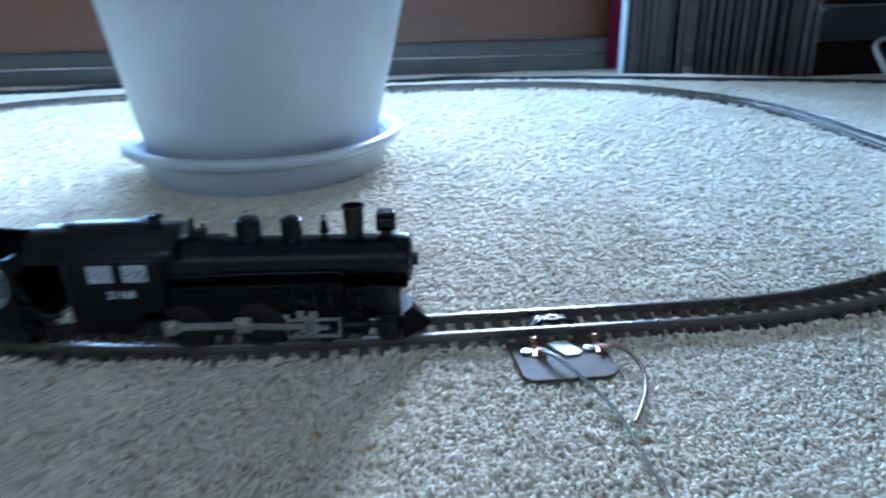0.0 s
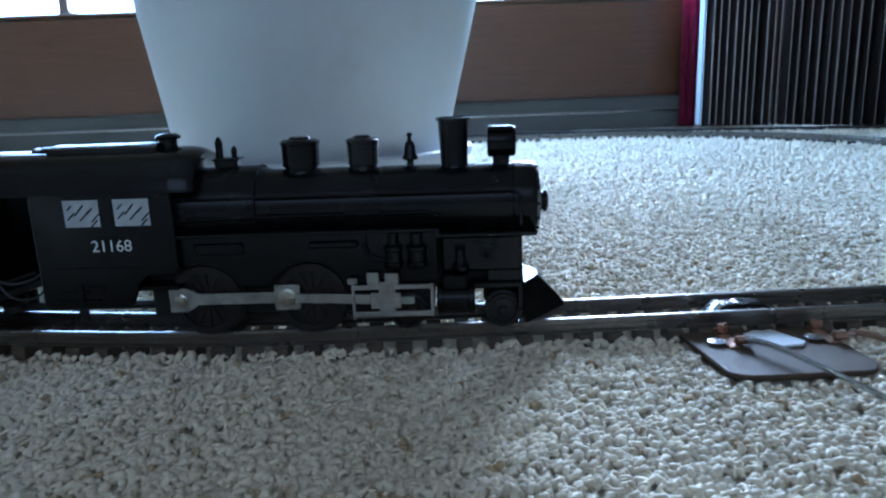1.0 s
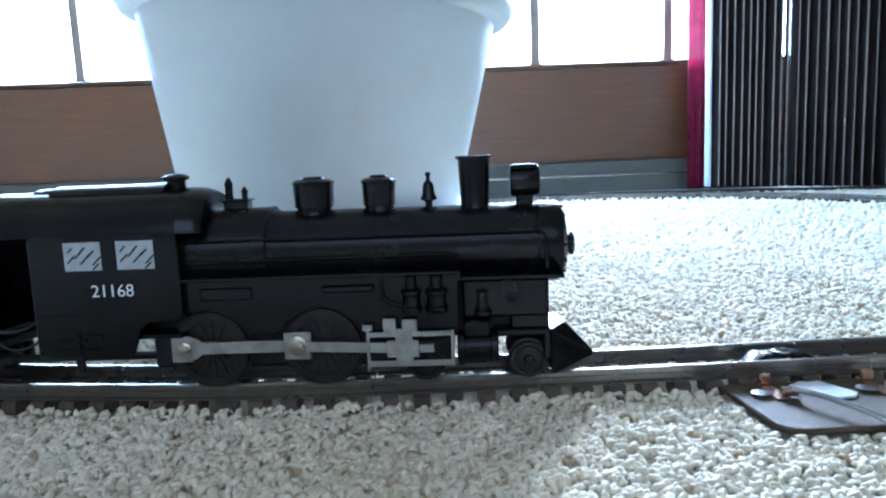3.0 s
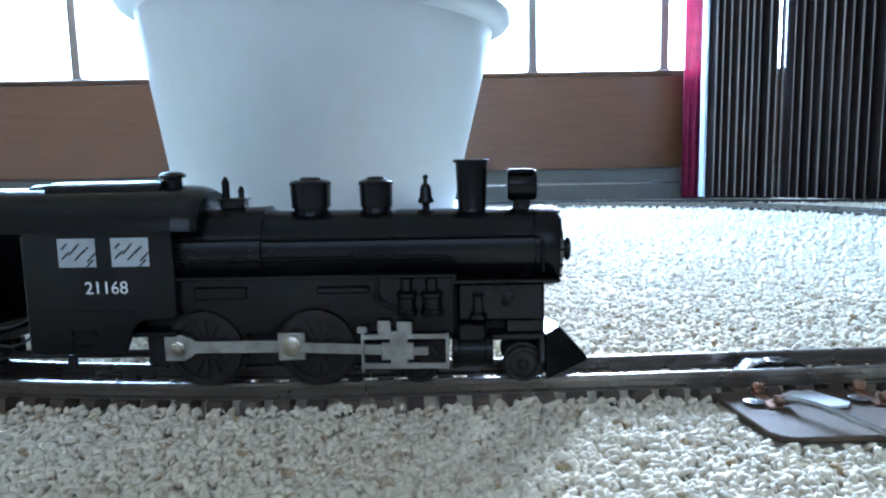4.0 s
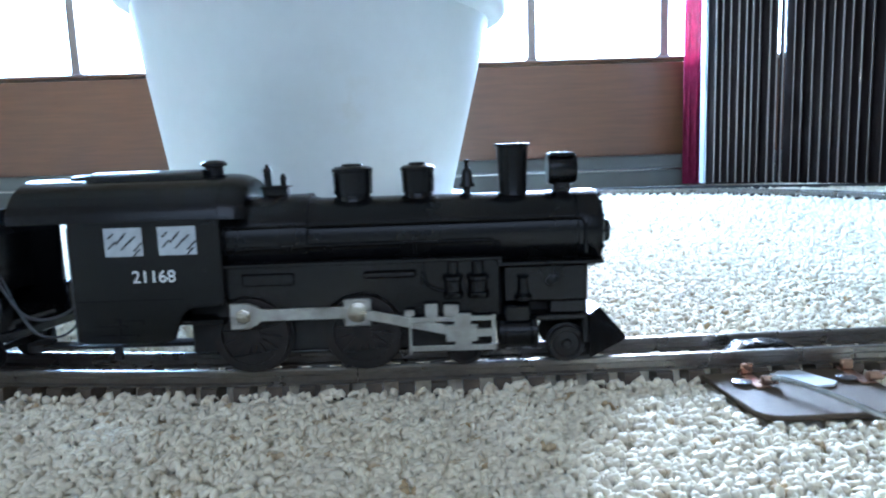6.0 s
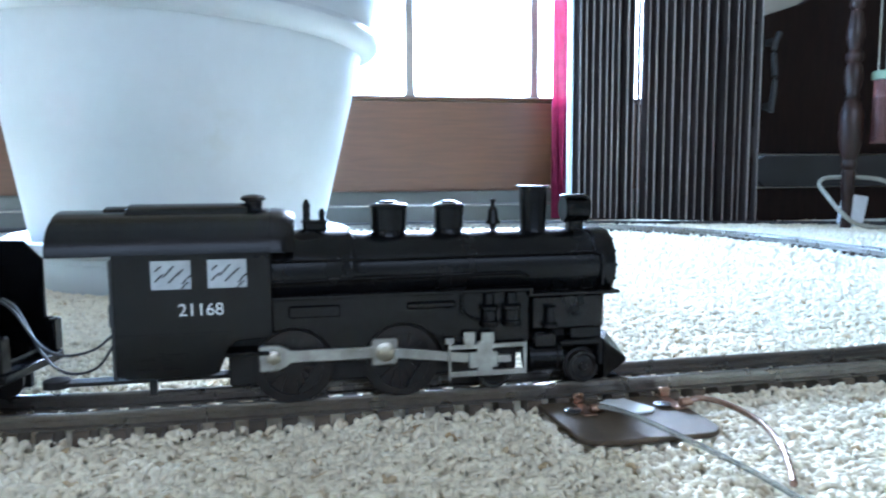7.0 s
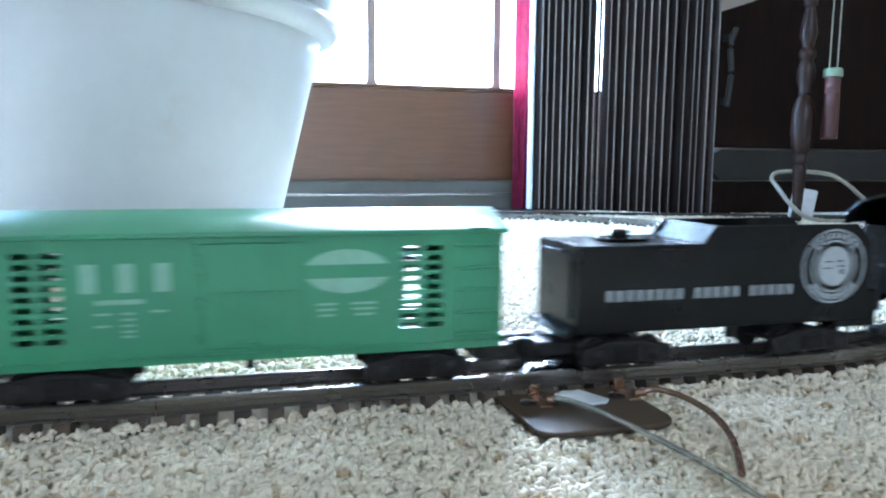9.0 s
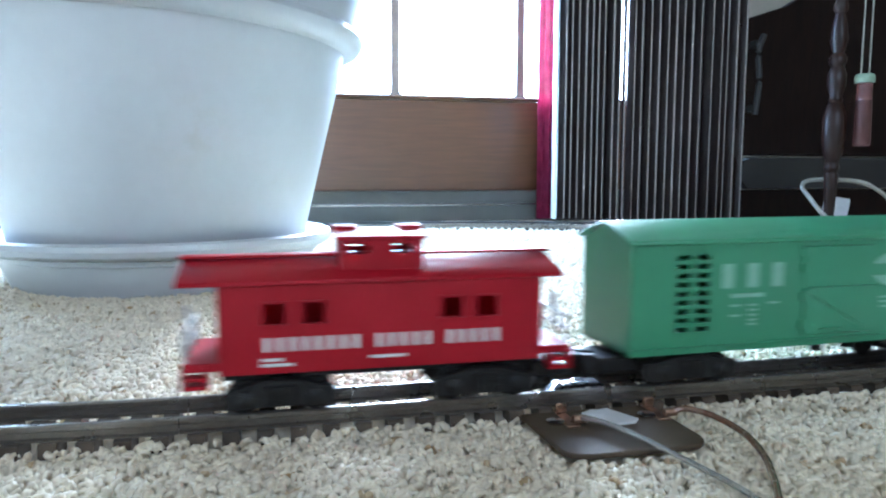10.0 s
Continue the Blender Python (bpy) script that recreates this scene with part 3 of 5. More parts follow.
def folding_door():
    """A folded stack of dark vinyl slats with pale edges, its leading post pale."""
    door = thing("folding_door", "dark brown vinyl accordion door folded into upright pleats", "folding door")
    bm = BM()
    box(bm, 0.5110, 0.5155, 0.952, 0.972, 0.011, 2.05, 0.001)
    part("leading_post", bm, POST_WHITE, door, "pale blue-white leading edge post")
    rnd = random.Random(4)
    # narrow pleats, a slit that daylight falls through, then the rest
    spans = []
    x = 0.5185
    while x < 0.622:
        spans.append((x, 0.0116 + 0.0012 * rnd.random()))
        x += spans[-1][1]
    gap0 = x
    spans.append((gap0 + 0.0040, 0.0042))
    x = gap1 = gap0 + 0.0125
    while x < 0.838:
        spans.append((x, 0.0120 + 0.0060 * rnd.random()))
        x += spans[-1][1]
    for k, (x, w) in enumerate(spans):
        t = (x - 0.5150) / 0.325
        thin = w < 0.006
        y, d, f = 0.962 - 0.075 * t, 0.002 if thin else 0.010 + 0.006 * rnd.random(), 0.25 + 0.30 * rnd.random()
        bm = BM()
        prism(bm, [(x, y), (x + w * f, y - d), (x + w * (f + 0.14), y - d), (x + w * 0.97, y - 0.001), (x + w * 0.97, y + 0.003), (x, y + 0.003)], "z", 0.011 - 0.008 * min(t, 1.0) + 0.001 * rnd.random(), 2.05)
        s = part("slat", bm, SLAT, door)
        # a paler strip along the crest of each pleat
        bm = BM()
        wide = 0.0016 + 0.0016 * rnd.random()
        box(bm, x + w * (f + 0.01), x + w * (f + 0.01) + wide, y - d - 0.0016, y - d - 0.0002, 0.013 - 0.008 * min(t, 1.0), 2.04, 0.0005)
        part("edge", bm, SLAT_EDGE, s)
    for a, b in ((0.5180, gap0 - 0.001), (gap1 + 0.024, 0.848)):
        ya, yb = (0.962 - 0.075 * (v - 0.5150) / 0.325 + 0.0045 for v in (a, b))
        bm = BM()
        prism(bm, [(a, ya), (b, yb), (b, yb + 0.003), (a, ya + 0.003)], "z", 0.008, 2.05)
        part("backing", bm, SLAT, door)


folding_door()


def wall_cable():
    bm = BM()
    pts = curve_points([(-1.1, 1.02, 0.004), (-0.6, 1.0, 0.004), (-0.42, 1.035, 0.004), (-0.1, 1.0, 0.004), (0.1, 0.985, 0.004), (0.2, 1.005, 0.004), (0.31, 0.975, 0.004), (0.42, 0.962, 0.004), (0.52, 0.934, 0.004), (0.66, 0.885, 0.004), (0.85, 0.83, 0.004), (1.05, 0.75, 0.004)], 8)
    tube(bm, pts, 0.0042, 8)
    solid("power_cable", bm, CABLE, "black power cable lying loosely along the wall", "cable")


wall_cable()


def plant_pot():
    cx, cy = -0.0745, 0.425
    pot = thing("flower_pot", "large white plastic flower pot standing in its saucer", "flower pot")
    saucer = thing("pot_saucer", "white plastic saucer with a rolled rim on the carpet", "saucer")
    bm = BM()
    turned(bm, [(0.121, 0.0), (0.1255, 0.0012), (0.1335, 0.0215), (0.1345, 0.0248), (0.1372, 0.0256), (0.1380, 0.0300), (0.1300, 0.0300), (0.124, 0.012), (0.118, 0.006), (0.06, 0.006)], "z", (cx, cy, 0), 96)
    part("dish", bm, POT, saucer)
    bm = BM()
    turned(bm, [(0.1372, 0.0304), (0.1455, 0.0312), (0.1498, 0.0340), (0.1512, 0.0382), (0.1496, 0.0422), (0.1460, 0.0440), (0.1415, 0.0425), (0.1330, 0.0340), (0.1330, 0.0304)], "z", (cx, cy, 0), 96, closed=False)
    part("rim", bm, POT, saucer)
    bm = BM()
    turned(bm, [(0.105, 0.0065), (0.116, 0.0075), (0.120, 0.012), (0.1285, 0.045), (0.1600, 0.2060), (0.1660, 0.2070), (0.1725, 0.2090), (0.1765, 0.2145), (0.1770, 0.2200), (0.1725, 0.2260), (0.1735, 0.2330), (0.1800, 0.2800), (0.1812, 0.2880), (0.1780, 0.2905), (0.1730, 0.2880), (0.1660, 0.2600), (0.1600, 0.2400)], "z", (0, 0, 0), 96)
    part("body", bm, POT, pot)
    bm = BM()
    turned(bm, [(0.1595, 0.2395), (0.12, 0.247), (0.0, 0.250)], "z", (0, 0, 0), 48, closed=False)
    part("soil", bm, SOIL, pot, "dark potting soil")
    pot.matrix_basis = pose(cx - 0.004, cy, 0.003, 0, 2.6, 0)


plant_pot()


# ---- track ----
def rails_and_ties():
    joints = [0.0, 0.254]
    while joints[-1] < LOOP_LEN - 0.30:
        joints.append(joints[-1] + 0.199)
    joints.append(LOOP_LEN)
    tie_bm = BM()
    prism(tie_bm, [(-0.0158, 0.0005), (0.0158, 0.0005), (0.0152, 0.0051), (0.0147, 0.0055), (-0.0147, 0.0055), (-0.0152, 0.0051)], "x", -0.0029, 0.0029)
    tie_mesh = mesh_of(tie_bm, "tie", TIE)
    # foot, web and rounded head
    prof = [(-0.0021, 0.0056), (0.0021, 0.0056), (0.0021, 0.0062), (0.0008, 0.0067), (0.0008, 0.0086), (0.0013, 0.0091), (0.0013, 0.0106), (0.0008, 0.0112), (-0.0008, 0.0112), (-0.0013, 0.0106), (-0.0013, 0.0091), (-0.0008, 0.0086), (-0.0008, 0.0067), (-0.0021, 0.0062)]
    for k, (s0, s1) in enumerate(zip(joints, joints[1:])):
        straight = k == 0
        sec = thing("track_section", "straight steel toy railway track section on the carpet" if straight else "curved steel toy railway track section on the carpet", "toy track", group="toy track loop")
        for side in (-1, 1):
            bm = BM()
            n = 2 if straight else max(3, int((s1 - s0) / 0.008))
            rings = []
            for j in range(n + 1):
                s = s0 + 0.00014 + (s1 - s0 - 0.00028) * j / n
                p, d = on_loop(s), loop_dir(s)
                if straight:
                    d = np.array([1.0, 0.0])
                nrm = np.array([-d[1], d[0]])
                rings.append([bm.verts.new((*(p + nrm * (side * GAUGE + u)), z)) for u, z in prof])
            for a, b in zip(rings, rings[1:]):
                for j in range(len(prof)):
                    bm.faces.new((a[j], a[(j + 1) % len(prof)], b[(j + 1) % len(prof)], b[j]))
            bm.faces.new(rings[0])
            bm.faces.new(list(reversed(rings[-1])))
            part("rail", bm, RAIL, sec)
            p, d = on_loop(s0), loop_dir(s0)
            if k < 2:
                d = np.array([1.0, 0.0])
            nrm = np.array([-d[1], d[0]])
            bm = BM()
            box(bm, -0.004, 0.004, -0.0007, 0.0007, 0.0072, 0.0087)
            box(bm, -0.0005, 0.0005, -0.0010, 0.0010, 0.0085, 0.0108)
            joiner = part("rail_joiner", bm, WHEEL, sec, "dark metal rail joiner")
            joiner.matrix_basis = Matrix.LocRotScale((*(p + nrm * side * GAUGE), 0), Euler((0, 0, math.atan2(d[1], d[0]))), None)
        count = int(round((s1 - s0) / 0.0116))
        for j in range(count):
            s = s0 + (j + 0.5) * (s1 - s0) / count
            p, d = on_loop(s), loop_dir(s)
            tie = new("tie", tie_mesh)
            tie.parent = sec
            tie.matrix_basis = Matrix.LocRotScale((p[0], p[1], 0), Euler((0, 0, math.atan2(d[1], d[0]))), None)


rails_and_ties()


def terminal():
    term = thing("track_terminal", "brown fibre track terminal clipped to the rails, with two copper clips", "track terminal")
    bm = BM()
    pts = [(0.1225, -0.0145), (0.176, -0.0145), (0.1775, -0.048)]
    pts += [(0.1775 - 0.008 * (1 - math.cos(a)), -0.048 - 0.008 * math.sin(a)) for a in (0.3, 0.7, 1.1, 1.57)]
    pts += [(0.1325 + 0.008 * (1 - math.sin(a)) - 0.008, -0.0560 + 0.008 * (1 - math.cos(a))) for a in (0.0, 0.4, 0.8, 1.2)]
    prism(bm, pts, "z", 0.0022, 0.0042, 0.0004)
    part("base_plate", bm, FIBRE, term)
    for x in (0.1375, 0.1735):
        bm = BM()
        box(bm, x - 0.0020, x + 0.0020, -0.0245, -0.0140, 0.0043, 0.0049, 0.0003)
        box(bm, x - 0.0022, x + 0.0022, -0.0192, -0.0172, 0.0049, 0.0086, 0.0005)
        turned(bm, [(0.0010, 0.0), (0.0016, 0.0004), (0.0016, 0.0052), (0.0010, 0.0056)], "x", (x - 0.0003, -0.0300, 0.0064), 12)
        box(bm, x - 0.0030, x + 0.0022, -0.0325, -0.0240, 0.0043, 0.0050, 0.0003)
        clip = part("copper_clip", bm, COPPER, term, "bright copper spring clip")
        bm = BM()
        turned(bm, [(0.0016, 0.0), (0.0032, 0.0003), (0.0034, 0.0010), (0.0014, 0.0013)], "z", (x - 0.0055, -0.0270, 0.0043), 16)
        part("eyelet", bm, CHROME, clip, "bright metal eyelet")
    bm = BM()
    prism(bm, [(0.1450, -0.0200), (0.1565, -0.0175), (0.1630, -0.0305), (0.1605, -0.0335), (0.1525, -0.0340)], "z", 0.0043, 0.0052, 0.0002)
    turned(bm, [(0.0035, 0.0), (0.0037, 0.0005), (0.0032, 0.0011)], "z", (0.1500, -0.0215, 0.0043), 16)
    part("label", bm, TAPE, term, "glossy white paper label")
    bm = BM()
    prism(bm, [(0.1380, 0.0055), (0.1445, 0.0104), (0.1605, 0.0104), (0.1680, 0.0055), (0.1674, 0.0050), (0.1602, 0.0096), (0.1448, 0.0096), (0.1387, 0.0050)], "y", -0.0045, 0.0045, 0.0002)
    spring = part("centre_clip", bm, BLACK, term, "black sprung clip between the rails")
    bm = BM()
    turned(bm, [(0.0024, 0.0), (0.0036, 0.0003), (0.0036, 0.0007), (0.0024, 0.0009), (0.0024, 0.0)], "z", (0.1525, 0.0, 0.0105), 22, closed=False)
    part("ring", bm, CHROME, spring, "bright metal ring")
    bm = BM()
    prism(bm, [(0.1366, 0.0056), (0.1432, 0.0108), (0.1446, 0.0108), (0.1382, 0.0056)], "y", -0.0040, 0.0040, 0.0001)
    part("ramp", bm, CHROME, spring, "bright metal ramp")
    # twin clear lead and the bare copper-coloured one
    wire = thing("clear_wire", "clear jacketed twin wire lead on the carpet", "wire")
    for off in (-0.0009, 0.0009):
        bm = BM()
        tube(bm, curve_points([(0.1405, -0.0305 + off, 0.0072), (0.1440, -0.0370 + off, 0.0080), (0.1490, -0.0480 + off, 0.0080), (0.1560, -0.0640 + off, 0.0065), (0.1630, -0.0860 + off, 0.0052), (0.1650, -0.1050 + off, 0.0050), (0.1660, -0.1350 + off, 0.0050), (0.172, -0.20, 0.0050), (0.20, -0.32, 0.005), (0.25, -0.5, 0.005)], 8), 0.0009, 8)
        part("jacket", bm, CLEAR, wire)
        bm = BM()
        tube(bm, curve_points([(0.1400, -0.0305 + off, 0.0070), (0.1440, -0.0370 + off, 0.0080), (0.1490, -0.0480 + off, 0.0080), (0.1560, -0.0640 + off, 0.0065), (0.1630, -0.0860 + off, 0.0052)], 8), 0.0004, 6)
        part("strand", bm, CHROME, wire)
    bm = BM()
    tube(bm, curve_points([(0.1775, -0.0300, 0.0068), (0.1820, -0.0325, 0.0080), (0.1868, -0.0420, 0.0080), (0.1885, -0.0560, 0.0070), (0.1845, -0.0720, 0.0060), (0.1775, -0.0860, 0.0052), (0.1700, -0.0980, 0.005)], 8), 0.0012, 8)
    solid("copper_wire", bm, COPPER_WIRE, "brown copper wire looping onto the carpet", "wire")


terminal()


def wooden_stand():
    st = thing("wooden_stand", "dark stained wooden stand with one turned leg", "stand")
    bm = BM()
    prism(bm, [(0.850, 0.128), (1.75, 0.128), (1.75, 0.66), (1.25, 0.60), (1.05, 0.47), (0.94, 0.402), (0.86, 0.376), (0.838, 0.362)], "y", 0.905, 0.925, 0.002)
    part("panel", bm, DARK_WOOD, st)
    # upright with a waved front edge
    bm = BM()
    edge = [(0.838 + 0.010 * math.sin(z * 34) + 0.006 * math.sin(z * 71), z) for z in (0.004 + 0.0119 * k for k in range(31))]
    prism(bm, [(0.822, 0.004), (0.822, 0.361)] + list(reversed(edge)), "y", 0.885, 0.904, 0.001)
    part("waved_upright", bm, DARK_WOOD, st)
    bm = BM()
    pts = [(0.862, 0.066), (1.70, 0.066), (1.70, 0.124), (0.862, 0.124), (0.850, 0.117), (0.8475, 0.105), (0.8475, 0.080)]
    prism(bm, pts, "y", 0.884, 0.904, 0.001)
    part("lower_rail", bm, WALL_GREY, st, "grey painted lower rail with a rounded end")
    # dark board added to give the darkness at floor level below the rail
    bm = BM()
    box(bm, 0.845, 1.70, 0.895, 0.915, 0.003, 0.064, 0.001)
    part("plinth", bm, DARK_WOOD, st)
    bm = BM()
    turned(bm, [(0.70 * r, h) for r, h in [(0.009, 0.002), (0.012, 0.004), (0.0125, 0.010), (0.010, 0.020), (0.012, 0.045), (0.0150, 0.085), (0.0158, 0.092), (0.0125, 0.096), (0.0165, 0.101), (0.0165, 0.106), (0.0135, 0.112), (0.021, 0.125), (0.025, 0.150), (0.0245, 0.185), (0.017, 0.203), (0.0125, 0.207), (0.0155, 0.212), (0.0125, 0.217), (0.0195, 0.235), (0.0195, 0.252), (0.0135, 0.264), (0.0185, 0.270), (0.0185, 0.278), (0.0120, 0.284), (0.0190, 0.305), (0.0150, 0.330), (0.0100, 0.346), (0.0150, 0.352), (0.0150, 0.360), (0.0110, 0.366), (0.019, 0.40), (0.021, 0.46), (0.021, 0.60)]], "z", (0.894, 0.720, 0), 24)
    part("turned_leg", bm, LEG_WOOD, st, "reddish turned wooden leg")
    bm = BM()
    box(bm, 0.868, 1.75, 0.690, 0.925, 0.600, 0.625, 0.003)
    box(bm, 1.70, 1.74, 0.700, 0.740, 0.003, 0.600, 0.003)
    part("shelf", bm, DARK_WOOD, st)
    # added bar that stands in for the pale light gap beside the waved upright
    bm = BM()
    tube(bm, curve_points([(0.856, 0.868, 0.200), (0.862, 0.868, 0.255), (0.858, 0.868, 0.310), (0.868, 0.868, 0.340)], 6), 0.0055, 8)
    box(bm, 0.853, 0.866, 0.868, 0.886, 0.318, 0.330)
    box(bm, 0.851, 0.864, 0.868, 0.886, 0.205, 0.217)
    part("pull_bar", bm, WALL_GREY, st, "grey upright bar in place of the light gap at the waved edge")
    # pendant on two cords
    hang = thing("pendant", "clear reddish tube with a pale green cap hanging on two cords", "pendant")
    for x in (0.9205, 0.9355):
        bm = BM()
        tube(bm, [(x, 0.700, 0.250), (x, 0.700, 0.6005)], 0.0012, 6)
        part("cord", bm, CORD, hang)
    bm = BM()
    turned(bm, [(0.010, 0.2365), (0.0145, 0.2370), (0.0145, 0.2470), (0.0120, 0.2500)], "z", (0.928, 0.700, 0), 20)
    part("cap", bm, GLOBE, hang)
    bm = BM()
    turned(bm, [(0.004, 0.1370), (0.0125, 0.1375), (0.0128, 0.1500), (0.0112, 0.2364)], "z", (0.929, 0.700, 0), 20)
    part("tube", bm, GLASS_RED, hang)
    bm = BM()
    turned(bm, [(0.004, 0.140), (0.0085, 0.1405), (0.0080, 0.2100), (0.004, 0.2105)], "z", (0.929, 0.700, 0), 14)
    part("filling", bm, LEG_WOOD, hang)
    # cord looped round the leg, and a plug-in adapter
    bm = BM()
    tube(bm, curve_points([(1.25, 0.700, 0.005), (1.12, 0.690, 0.010), (1.02, 0.690, 0.030), (0.960, 0.690, 0.066), (0.925, 0.700, 0.082), (0.890, 0.755, 0.084), (0.862, 0.745, 0.074), (0.853, 0.715, 0.055), (0.860, 0.695, 0.032), (0.885, 0.688, 0.012), (0.930, 0.680, 0.0045), (1.000, 0.660, 0.0045), (1.20, 0.640, 0.0045)], 8), 0.0034, 8)
    solid("extension_lead", bm, CORD, "cream extension lead looped round the turned leg", "extension lead")
    bm = BM()
    box(bm, -0.017, 0.017, -0.012, 0.012, 0.0, 0.052, 0.003, 2)
    box(bm, -0.010, 0.010, -0.0135, -0.0115, 0.012, 0.040, 0.001)
    ad = solid("plug_adapter", bm, TAPE, "pale grey plug adapter standing on the carpet", "plug adapter")
    ad.matrix_basis = pose(0.935, 0.760, 0.003, 0, 9, -12)


wooden_stand()


# ---- the train ----
def letter_bars(parent, material, x0, x1, z0, z1, y, groups):
    """Plain upright bars in place of lettering, one for each letter: groups holds the number of letters in each word."""
    total = sum(groups) + 0.9 * (len(groups) - 1)
    w = (x1 - x0) / total
    s = -1 if y < 0 else 1
    bm = BM()
    prism(bm, [(0.26 * w, z0), (0.70 * w, z0), (0.70 * w, z1), (0.26 * w, z1)], "y", *sorted((y - s * 0.0001, y + s * 0.0002)))
    me = mesh_of(bm, "letter_bar", material)
    x = x0
    for g in groups:
        for k in range(g):
            ob = new("letter_bar", me)
            ob.parent = parent
            ob.location = (x, 0, 0)
            x += w
        x += 0.9 * w


def text_mesh(body, size, material, name):
    cu = bpy.data.curves.new(name, "FONT")
    cu.body, cu.size, cu.extrude = body, size, 0.0001
    cu.align_x, cu.align_y = "CENTER", "CENTER"
    ob = bpy.data.objects.new(name, cu)
    scene.collection.objects.link(ob)
    bpy.context.view_layer.update()
    me = bpy.data.meshes.new_from_object(ob)
    bpy.data.objects.remove(ob)
    me.materials.clear()
    me.materials.append(material)
    return me


def wheel_blank(r, width, y, crank=None):
    """A wheel turned about its own centre, axis along y; y is its outer face."""
    s = 1 if y > 0 else -1
    bm = BM()
    yi = y - s * width
    lo, hi = min(y, yi), max(y, yi)
    turned(bm, [(r * 0.80, lo), (r, lo), (r, hi), (r * 0.80, hi), (r * 0.80, lo)], "y", (0, 0, 0), 40, closed=False)
    turned(bm, [(r * 1.10, yi), (r * 1.10, yi + s * 0.0008), (r * 0.82, yi + s * 0.0009)] if s > 0 else [(r * 0.82, yi - 0.0009), (r * 1.10, yi - 0.0008), (r * 1.10, yi)], "y", (0, 0, 0), 40, closed=False)
    turned(bm, [(r * 0.24, lo), (r * 0.24, hi)], "y", (0, 0, 0), 16)
    turned(bm, [(r * 0.80, (lo + hi) / 2 - 0.0003), (r * 0.80, (lo + hi) / 2 + 0.0003)], "y", (0, 0, 0), 32)
    if crank:
        cx, cz = crank
        turned(bm, [(r * 0.2, min(lo, y + s * 0.0006)), (r * 0.2, max(hi, y + s * 0.0006))], "y", (cx, 0, cz), 14)
        a0 = math.atan2(-cx, -cz)
        arc = [(r * 0.80 * math.sin(a0 + t), r * 0.80 * math.cos(a0 + t)) for t in (-0.9, -0.6, -0.3, 0, 0.3, 0.6, 0.9)]
        prism(bm, arc, "y", lo + 0.0001, hi - 0.0001)
    return bm


def wheelset(name, parent, x, z, r):
    bm = BM()
    for s in (-1, 1):
        y0, y1 = (0.0094, 0.0129)
        turned(bm, [(r * 0.3, s * y0), (r * 1.14, s * y0), (r * 1.14, s * (y0 + 0.0007)), (r, s * (y0 + 0.0009)), (r, s * y1), (r * 0.8, s * y1), (r * 0.7, s * (y1 - 0.0008)), (r * 0.3, s * (y1 - 0.0006)), (r * 0.2, s * (y1 + 0.0003))], "y", (0, 0, 0), 24)
    turned(bm, [(0.0013, -0.0128), (0.0013, 0.0128)], "y", (0, 0, 0), 10)
    ob = part(name, bm, WHEEL, parent)
    ob.location = (x, 0, z)
    return ob


def truck(parent, x, length=0.036):
    """A four-wheeled truck: pivoting bolster and side frames with journal boxes and springs."""
    h = length / 2
    bm = BM()
    for s in (-1, 1):
        y0, y1 = s * 0.0136, s * 0.0162
        lo, hi = min(y0, y1), max(y0, y1)
        prism(bm, [(-h, 0.0135), (-h + 0.007, 0.0135), (-0.006, 0.0138), (0.006, 0.0138), (h - 0.007, 0.0135), (h, 0.0135), (h, 0.0205), (h - 0.006, 0.0215), (0.006, 0.0235), (-0.006, 0.0235), (-h + 0.006, 0.0215), (-h, 0.0205)], "y", lo, hi, 0.0005)
        for jx in (-h * 0.62, h * 0.62):
            turned(bm, [(0.0028, s * 0.0160), (0.0028, s * 0.0172), (0.0016, s * 0.0178)], "y", (jx, 0, 0.0172), 12)
        for sx in (-0.0035, 0, 0.0035):
            turned(bm, [(0.0013, 0.0150), (0.0016, 0.0165), (0.0013, 0.018), (0.0016, 0.0195), (0.0013, 0.0215)], "z", (sx, s * 0.0168, 0), 8)
    box(bm, -0.004, 0.004, -0.0140, 0.0140, 0.0195, 0.0240, 0.0005)
    turned(bm, [(0.004, 0.0235), (0.004, 0.0290)], "z", (0, 0, 0), 14)
    tr = part("truck", bm, BLACK_DULL, parent)
    tr.location = (x, 0, 0)
    for wx in (-h * 0.62, h * 0.62):
        wheelset("wheelset", tr, wx, RAIL_TOP + 0.0060, 0.0060)
    return tr


def coupler(parent, x, sign):
    """A broad black tongue with a knuckle block and its drop weight."""
    def along(a, b):
        return sorted((x + sign * a, x + sign * b))
    bm = BM()
    box(bm, *along(-0.006, 0.0100), -0.0105, 0.0105, 0.0172, 0.0230, 0.0007)
    prism(bm, [(x + sign * 0.0095, -0.0090), (x + sign * 0.0150, -0.0062), (x + sign * 0.0150, 0.0062), (x + sign * 0.0095, 0.0090)], "z", 0.0158, 0.0240, 0.0006)
    turned(bm, [(0.0030, 0.0160), (0.0034, 0.0166), (0.0034, 0.0246), (0.0020, 0.0252)], "z", (x + sign * 0.0110, 0, 0), 14)
    box(bm, *along(0.0020, 0.0060), -0.0012, 0.0012, 0.0138, 0.0198, 0.0004)
    part("coupler", bm, BLACK_DULL, parent)


CRANK = 0.0080
CRANK_A0 = radians(170)
DRIVER_R = 0.0132
ROLL_R = 0.0152          # the tread on which the drivers roll
DRIVERS = (-0.1350, -0.0955)
AXLE_Z = RAIL_TOP + DRIVER_R
ROD_L = 0.0360


